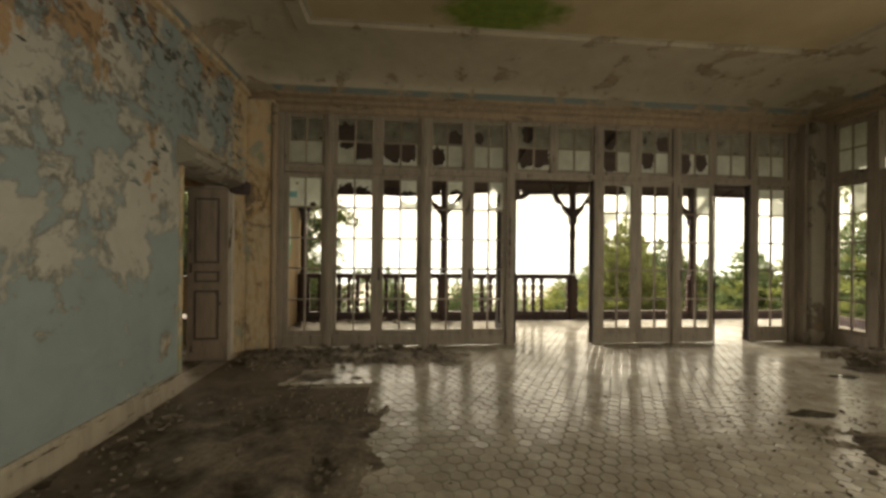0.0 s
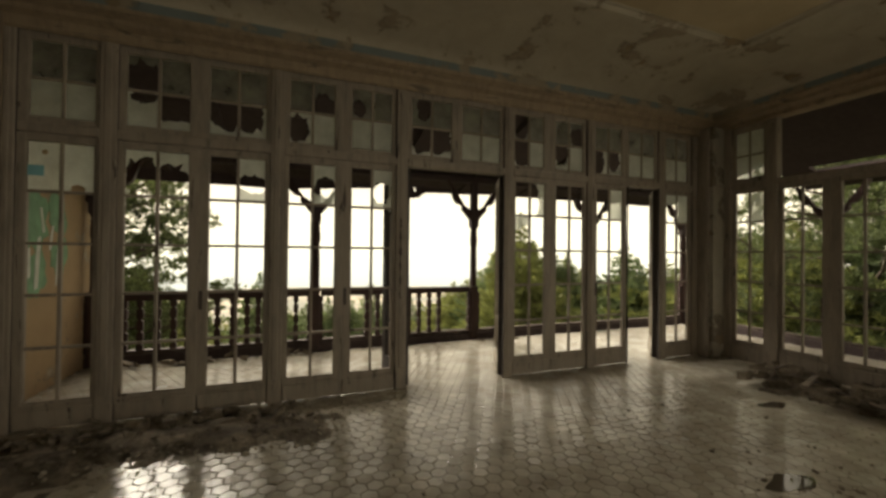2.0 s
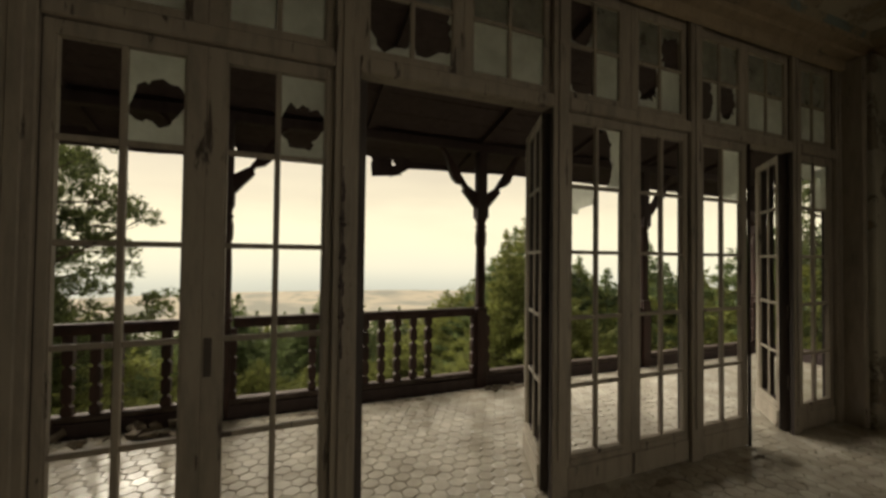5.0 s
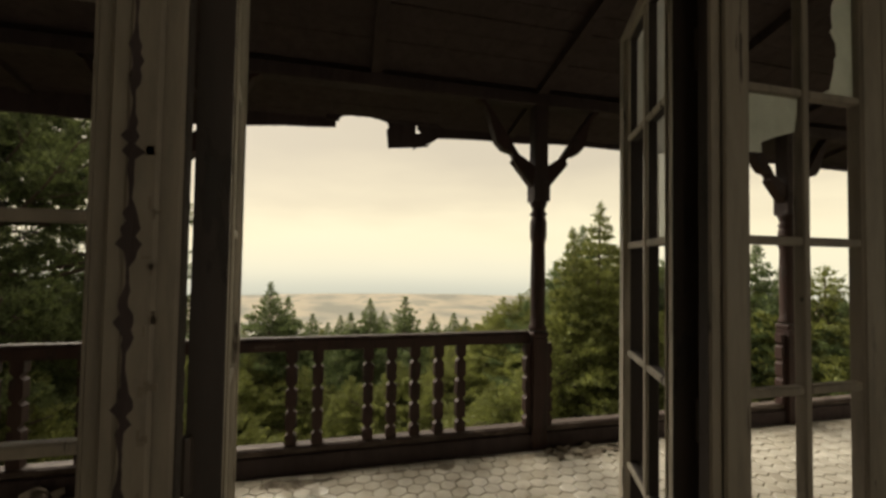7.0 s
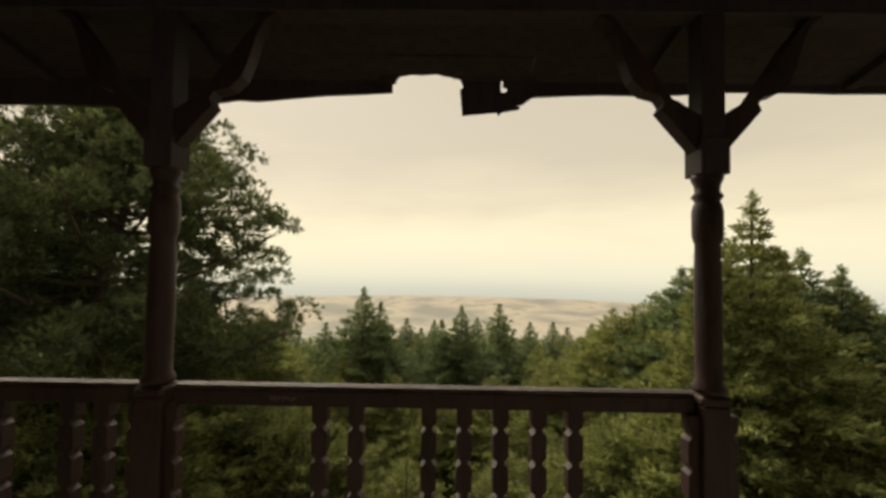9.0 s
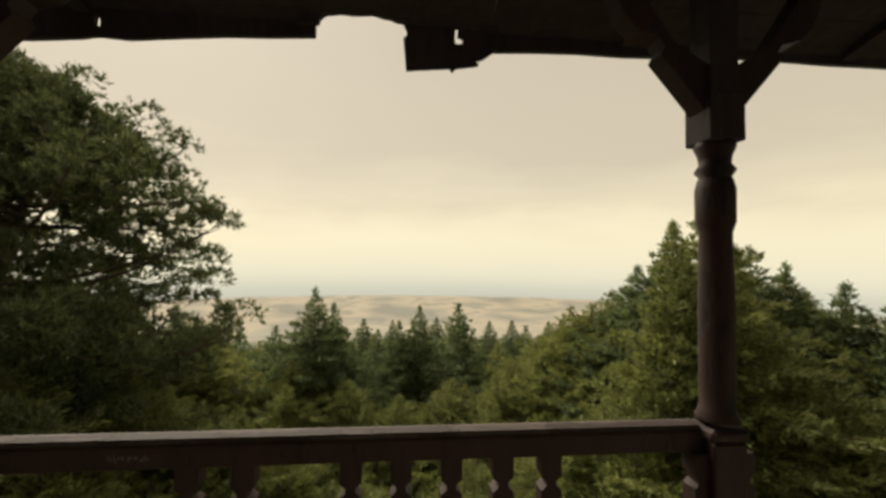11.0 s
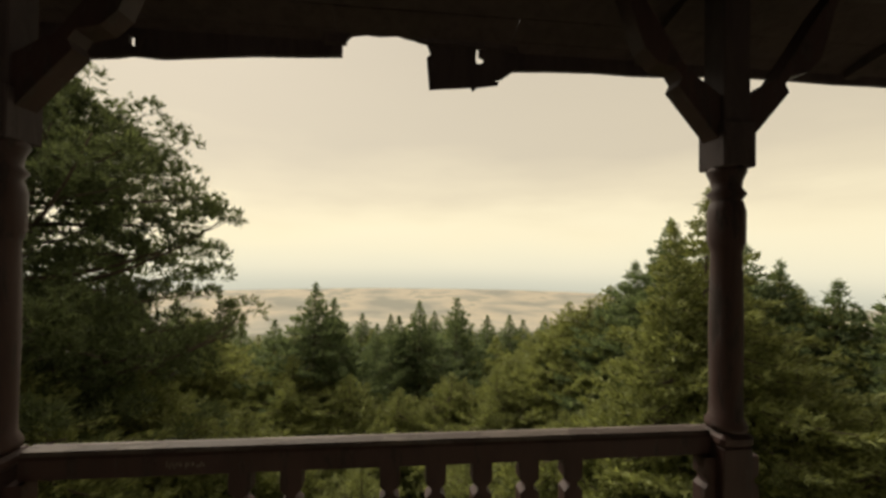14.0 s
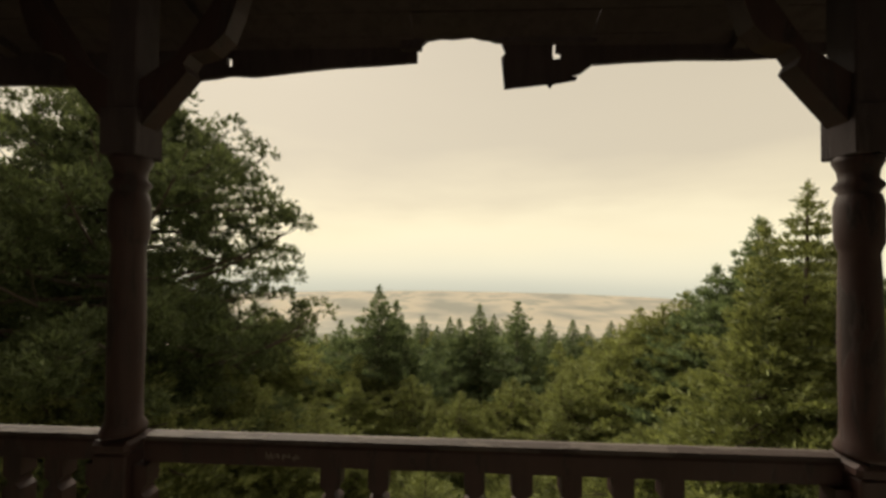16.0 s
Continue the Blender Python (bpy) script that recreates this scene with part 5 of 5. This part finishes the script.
def spruce_top(bm, pos, way, sz, g, foot, height, flare, depth, widest, gap, tuft):
    """One pointed leader: whorls of drooping branches with upturned tips, clothed in flat sprays of needles."""
    foot = np.asarray(foot, float)
    down = 0.10
    while down < depth:
        reach = min(flare * down ** 1.25 * (1 - 0.22 * down / depth), widest) * g.uniform(0.80, 1.12)
        count = int(6 + 3 * min(1.0, reach))
        turn = g.uniform(0, 6.28)
        for k in range(count):
            az = turn + 6.283 * (k + g.uniform(-0.3, 0.3)) / count
            ln = reach * g.uniform(0.70, 1.15) + 0.04
            out, side = np.array((math.cos(az), math.sin(az), 0.0)), np.array((-math.sin(az), math.cos(az), 0.0))
            base = foot + np.array((0, 0, height - down + g.uniform(-0.3, 0.3) * gap))
            sag, lift_up = g.uniform(0.20, 0.42), g.uniform(0.16, 0.40)
            if ln > 0.8 and k % 2 == 0:
                limb(bm, [Vector(base + out * ln * u + np.array((0, 0, (-sag * u + lift_up * u * u) * ln))) for u in (0, 0.5, 0.9)], 0.012 + 0.008 * ln, 0.006, 4)
            m = max(5, int(ln / tuft * 4.2))
            u = 1 - g.uniform(0, 1, m) ** 1.25 * 0.93
            off = g.normal(0, 0.36, m) * (1.12 - u) * ln * 0.62 + g.normal(0, 0.25, m) * tuft
            q = base + np.outer(u * ln, out) + np.outer(off, side)
            q[:, 2] += (-sag * u + lift_up * u * u) * ln - 0.20 * np.abs(off) + g.normal(0, 0.22, m) * tuft
            pos.append(q)
            way.append(out * 0.75 + np.outer(np.sign(off) * np.minimum(1.0, np.abs(off) / (0.15 * ln + 0.03)), side) * 0.50 + np.array((0, 0, 0.48)))
            sz.append(g.uniform(0.75, 1.45, m) * tuft * min(1.0, 0.45 + 0.5 * down))
        down += gap * (0.55 + 0.45 * min(1.0, down / 1.2)) * g.uniform(0.85, 1.15)
    n = 26
    u = g.uniform(0, 1, n)
    pos.append(foot + np.outer(height - 0.42 + 0.42 * u, (0, 0, 1.0)) + g.normal(0, 0.016, (n, 3)))
    way.append(np.tile((0, 0, 0.7), (n, 1)) + g.normal(0, 0.35, (n, 3)) * (1.1 - u)[:, None])
    sz.append(np.full(n, tuft * 0.65))


def conifer(name, height, flare, depth, widest, mat, seed, gap=0.22, tuft=0.15, per=3, label="", leaders=(), slim=0.17):
    """A spruce; leaders are further tops: offset in x and y, how far below the main tip, their flare."""
    g = np.random.default_rng(seed)
    tree = thing(name, (0, 0, 0), label, "tree", "conifers on the slope")
    bm = bmesh.new()
    limb(bm, [Vector((0.004 * height * math.sin(k * math.pi / 3), 0, height * 0.985 * k / 6)) for k in range(7)], 0.016 * height, 0.0012 * height, 8)
    pos, way, sz = [], [], []
    spruce_top(bm, pos, way, sz, g, (0, 0, 0), height, flare, depth, widest, gap, tuft)
    for x, y, lower, fl in leaders:
        limb(bm, [Vector((0.2 * x, 0.2 * y, height - lower - depth * 0.5)), Vector((x, y, height - lower - 0.1))], 0.04, 0.008, 5)
        spruce_top(bm, pos, way, sz, g, (x, y, 0), height - lower, fl, depth * 0.55, widest * 0.6, gap, tuft)
    part("trunk", bm, MAT_BARK, tree)
    crown = new("crown", spray_mesh(np.vstack(pos), np.vstack(way), np.concatenate(sz), per, mat, seed, spread=0.42, slim=slim))
    crown.parent = tree
    return tree


def broad_pine(name, seed, mat, label, height=9.0, span=5.5, limbs=44, clumps=12, tufts=20, per=5):
    """An old spreading pine: crooked trunk, rising limbs, needles in flat clumps with gaps of sky."""
    g = np.random.default_rng(seed)
    tree = thing(name, (0, 0, 0), label, "tree", "old pines beside the porch")
    bm, dead = bmesh.new(), bmesh.new()
    trunk = [Vector((0.25 * math.sin(k * 1.1), 0.2 * math.cos(k * 0.9), height * k / 8)) for k in range(9)]
    limb(bm, trunk, 0.26, 0.05, 9)
    pos, way, sz = [], [], []
    for k in range(limbs):
        t = 0.16 + 0.82 * (k + g.uniform(0, 1)) / limbs
        az = k * 2.399 + g.uniform(-0.5, 0.5)
        prof = min(1.0, ((1.05 - t) / 0.40)) ** 0.8 * (0.8 + 0.2 * min(1, t / 0.4))
        ln = span * prof * g.uniform(0.74, 1.0)
        out = Vector((math.cos(az), math.sin(az), 0))
        side = Vector((-out.y, out.x, 0))
        base = trunk[int(t * 8)].lerp(trunk[min(8, int(t * 8) + 1)], t * 8 - int(t * 8))
        rise = g.uniform(-0.06, 0.50) + 0.25 * max(0, t - 0.7)
        bend = g.uniform(-0.12, 0.12)
        pts = [base + out * ln * s + side * bend * ln * s * s + Vector((0, 0, rise * ln * s * s)) for s in (0, 0.25, 0.5, 0.75, 1.0)]
        limb(bm, pts, 0.05 + 0.03 * (1 - t), 0.012, 5)
        if t < 0.5:
            for _ in range(3):
                s0 = g.uniform(0.2, 0.7)
                b0 = base + out * ln * s0 + Vector((0, 0, rise * ln * s0 * s0))
                e0 = b0 + Vector((g.uniform(-0.5, 0.5), g.uniform(-0.5, 0.5), g.uniform(-0.5, 0.2)))
                limb(dead, [b0, b0.lerp(e0, 0.5) + Vector((0, 0, 0.06)), e0], 0.012, 0.004, 4)
        for c in range(clumps):
            s = 0.16 + 0.86 * (c + g.uniform(0, 1)) / clumps
            o = g.uniform(-1, 1) * (1.18 - s) * 0.60 * ln
            cpt = base + out * ln * s + side * (bend * ln * s * s + o) + Vector((0, 0, rise * ln * s * s + g.uniform(-0.45, 0.55)))
            if c % 3 == 0:
                root = base + out * ln * (s - 0.2) + side * bend * ln * s * s + Vector((0, 0, rise * ln * s * s * 0.7))
                limb(bm, [root, root.lerp(cpt, 0.6) - Vector((0, 0, 0.06)), cpt], 0.018, 0.006, 4)
            # a domed pad of tufts, flat below
            m = tufts
            wide = g.uniform(0.26, 0.54)
            ring = g.normal(0, 1, (m, 3))
            ring /= np.linalg.norm(ring, axis=1, keepdims=True)
            ring[:, 2] = np.where(ring[:, 2] < -0.45, -ring[:, 2], ring[:, 2])
            q = np.array(cpt) + ring * np.array((wide, wide, wide * 0.95)) * g.uniform(0.55, 1.0, (m, 1))
            pos.append(q)
            way.append(ring * 0.8 + np.array((out.x * 0.25, out.y * 0.25, 0.55)))
            sz.append(g.uniform(0.085, 0.15, m))
    part("trunk", bm, MAT_BARK, tree)
    tagged(part("dead_twigs", dead, MAT_DEADWOOD, tree, "bare grey twigs"), kind="stuff")
    crown = new("crown", spray_mesh(np.vstack(pos), np.vstack(way), np.concatenate(sz), per, mat, seed, slim=0.15))
    crown.parent = tree
    return tree


def stand(tree, first, x, y, tip, scale=1.0, turn=0.0):
    """Sets a tree (or a copy) with its tip at a height, growing from the slope."""
    m = pose(x, y, tip, 0, 0, turn)
    if first:
        tree.matrix_basis = m
        tree.scale = (scale,) * 3
        return tree
    c = copy_thing(tree, m)
    c.scale = (scale,) * 3
    return c


pine = broad_pine("pine_tree", 4, MAT_PINE, "large spreading pine with gaps in its dark crown", 10.6, 4.65, 92, 10, 58, 8)
pine.matrix_basis = pose(-5.3, 16.5, -5.45, 0, 0, 20)
lesser = broad_pine("pine_tree", 9, MAT_PINE, "spreading pine standing close to the house", 10.5, 4.6, 76, 10, 42, 7)
lesser.matrix_basis = pose(-10.2, 11.8, -4.2, 0, 0, 150)
c = copy_thing(lesser, pose(16.0, 8.0, -5.2, 0, 0, 260))

tall = conifer("spruce_tree", 11.0, 0.44, 7.5, 3.4, MAT_CEDAR, 21, 0.18, 0.10, 5, "tall yellow-green spruce with a sharp spire beside the porch", ((-0.9, -0.3, 0.64, 0.34), (1.0, 0.6, 1.0, 0.42)))
tall.matrix_basis = pose(8.44, 13.9, 2.92 - 11.0)
mid = conifer("spruce_tree", 9.0, 0.60, 4.6, 2.5, MAT_SPRUCE, 22, 0.27, 0.19, 3, "dense dark green spruce on the wooded slope")
mid.matrix_basis = pose(5.4, 25.0, -0.30 - 9.0)
wide = conifer("juniper_tree", 8.0, 1.15, 4.2, 3.2, MAT_CEDAR, 23, 0.20, 0.115, 4, "broad yellow-green juniper on the wooded slope", ((1.1, 0.4, 0.5, 0.9), (-0.9, 0.8, 0.7, 0.9), (0.2, -1.2, 0.6, 0.9)))
wide.matrix_basis = pose(12.0, 16.0, 1.4 - 8.0)
near_spruce = conifer("spruce_tree", 9.0, 0.58, 5.0, 3.0, MAT_SPRUCE, 24, 0.20, 0.125, 4, "dark green spruce near the porch", ((0.7, -0.5, 0.6, 0.5),))
near_spruce.matrix_basis = pose(10.3, 17.5, 1.62 + 12.5 * math.tan(radians(5.2)) - 9.0)
shaggy = conifer("spruce_tree", 9.0, 0.80, 4.4, 2.9, MAT_CEDAR, 27, 0.27, 0.19, 3, "shaggy olive spruce among the crowded treetops", ((0.9, 0.5, 0.8, 0.7), (-0.8, 0.3, 0.6, 0.7)))
shaggy.matrix_basis = pose(1.2, 30.5, -2.75 - 9.0)


def from_eye(az, dist, el):
    """Ground place and tip height for a tree top seen from the porch at that bearing, distance and elevation."""
    a = radians(az)
    return 2.87 + dist * math.sin(a), 7.25 + dist * math.cos(a), 1.62 + dist * math.tan(radians(el + 0.7))


# bearing, distance, elevation of the tip, kind, size
GROVE = (
    (-11.8, 15, -4.6, 1, 1.0), (2.7, 15, -7.2, 1, 0.9), (-5.5, 24, -9.0, 1, 0.8), (-1.5, 27, -9.2, 1, 0.8), (12.5, 21, -9.2, 1, 0.8),
    (15.6, 22, -9.0, 1, 0.8), (17.5, 24, -9.6, 1, 0.8), (-17, 22, -9.5, 1, 0.9), (-21, 19, -9.8, 1, 0.9), (-26, 16, -8.0, 2, 1.0),
    (-14.5, 14, -14, 2, 0.9), (-7.0, 13, -17, 2, 0.9), (0.0, 12, -19, 2, 0.9), (7.5, 12.5, -17, 2, 0.9), (14, 12, -16, 2, 0.9), (20, 13, -13, 2, 0.9),
    (24, 15, -10.0, 1, 0.9), (26.5, 14, -6.0, 2, 1.0), (29.0, 14, -4.2, 2, 1.0), (32, 13, -1.0, 1, 1.0), (43.5, 12, 1.2, 1, 1.0),
    (46.5, 12.5, -0.6, 1, 1.0), (51, 12, -2.5, 1, 1.0), (57, 12, 1.5, 1, 1.0), (63, 12, -1.0, 2, 1.0), (70, 12, 5.0, 1, 1.1), (30, 8.5, -17, 2, 0.8), (22, 9, -22, 2, 0.8),
    (38, 8.8, -13, 2, 0.8), (48, 9.0, -11, 2, 0.8), (-20, 10, -20, 2, 0.9), (-31, 11, -14, 2, 0.9), (10, 9, -27, 2, 0.8), (-5, 9, -28, 2, 0.8), (-42, 10, -10, 2, 1.0),
    (-50, 15, 8.0, 1, 1.1), (80, 12, 4.0, 2, 1.0), (88, 13, 7.0, 1, 1.1), (97, 13, 2.0, 2, 1.0), (106, 14, 6.0, 1, 1.1),
    (-33, 18, -3.5, 1, 1.1), (-38, 16, -1.0, 1, 1.1), (-44, 15, 2.0, 1, 1.1), (-28, 19, -6.5, 1, 1.0), (-9.5, 30, -8.6, 1, 0.8), (8.2, 30, -8.7, 1, 0.8), (20.5, 30, -8.8, 1, 0.8), (-24.5, 30, -8.6, 1, 0.8), (4.8, 26, -8.7, 1, 0.8), (-3.4, 20, -10.5, 1, 0.8), (5.9, 17, -12, 1, 0.8), (-9.6, 17, -11.5, 1, 0.8),
    (-22.5, 24, -11.0, 4, 0.9), (-19, 26, -11.4, 4, 0.8), (-14.5, 23, -10.8, 4, 0.9), (-8, 22, -11.6, 4, 0.9), (-4, 25, -11.2, 4, 0.9), (0.8, 22, -11.1, 4, 0.9),
    (6.8, 23, -11.0, 4, 0.9), (10.3, 25, -11.4, 4, 0.9), (13.8, 19, -12.0, 4, 0.9), (17.8, 19, -12.4, 4, 0.8), (21.5, 21, -11.4, 4, 0.9), (-12, 16, -13.3, 4, 0.8), (2.5, 15.5, -15.3, 4, 0.8), (-17.5, 15, -14.3, 4, 0.8))
KINDS = ((tall, 11.0), (mid, 9.0), (wide, 8.0), (near_spruce, 9.0), (shaggy, 9.0))
r4 = random.Random(3)
for az, dist, el, kind, size in GROVE:
    x, y, tip = from_eye(az, dist, el)
    tree, h = KINDS[3 if kind == 1 and dist < 16 else kind]
    c = copy_thing(tree, pose(x, y, tip - h * size, 0, 0, r4.uniform(0, 360)))
    c.scale = (size * r4.uniform(0.92, 1.08), size * r4.uniform(0.92, 1.08), size)


# ---- hexagon tiles, last ----
def hex_points(cx, cy, r, turn=30.0):
    return [(cx + r * math.cos(radians(60 * i + turn)), cy + r * math.sin(radians(60 * i + turn))) for i in range(6)]


PITCH = 0.112
R_OUT, R_TOP = PITCH / math.sqrt(3) - 0.003, PITCH / math.sqrt(3) - 0.007


def tile_geometry(cx, cy, dz=0.0, tx=0.0, ty=0.0):
    low = [(x, y, -0.012 + dz) for x, y in hex_points(cx, cy, R_OUT)]
    rim = [(x, y, -0.003 + dz + tx * (x - cx) + ty * (y - cy)) for x, y in hex_points(cx, cy, R_OUT)]
    top = [(x, y, 0.0 + dz + tx * (x - cx) + ty * (y - cy)) for x, y in hex_points(cx, cy, R_TOP)]
    faces = [tuple(range(12, 18))]
    for i in range(6):
        j = (i + 1) % 6
        faces += [(i, j, 6 + j, 6 + i), (6 + i, 6 + j, 12 + j, 12 + i)]
    return low + rim + top, faces


def tile_missing(x, y):
    edge = 0.45 + 0.05 * math.sin(y * 9) * (1 if y < 4.1 else 0)
    if x < edge and y < 5.0:
        return True
    return x < -0.35 + 0.2 * math.sin(y * 7) and y < 6.6


single = quick_mesh("tile", *tile_geometry(0, 0), MAT_TILE)
r5 = random.Random(12)
verts, faces, singles = [], [], 0
pv, pf = [], []
row, y = 0, 1.2
while y < 8.74:
    x = X0 + 0.06 + (PITCH / 2 if row % 2 else 0)
    while x < 9.52:
        inside = y < 6.60
        if (inside and x < X1 - 0.04 and not tile_missing(x, y)) or (not inside and x > PX0 + 0.06) or (inside and x > X1 + 0.14):
            dz, tx, ty = r5.uniform(-0.0018, 0.0012), r5.gauss(0, 0.011), r5.gauss(0, 0.011)
            if 2.2 < x < 3.75 and 6.1 < y < 8.4 and singles < 300:
                t = new("tile", single)
                t.parent = floor
                t.matrix_basis = pose(x, y, dz, math.degrees(ty), -math.degrees(tx), 60 * r5.randrange(6))
                singles += 1
            else:
                v, f = tile_geometry(x, y, dz, tx, ty)
                k = len(verts)
                verts += v
                faces += [tuple(i + k for i in q) for q in f]
        x += PITCH
    y += PITCH * math.sqrt(3) / 2
    row += 1
rest = tagged(new("hexagon_tiles", quick_mesh("hexagon_tiles", verts, faces, MAT_TILE)), "worn cream hexagon floor tiles with dark joints", kind="stuff")
rest.parent = floor
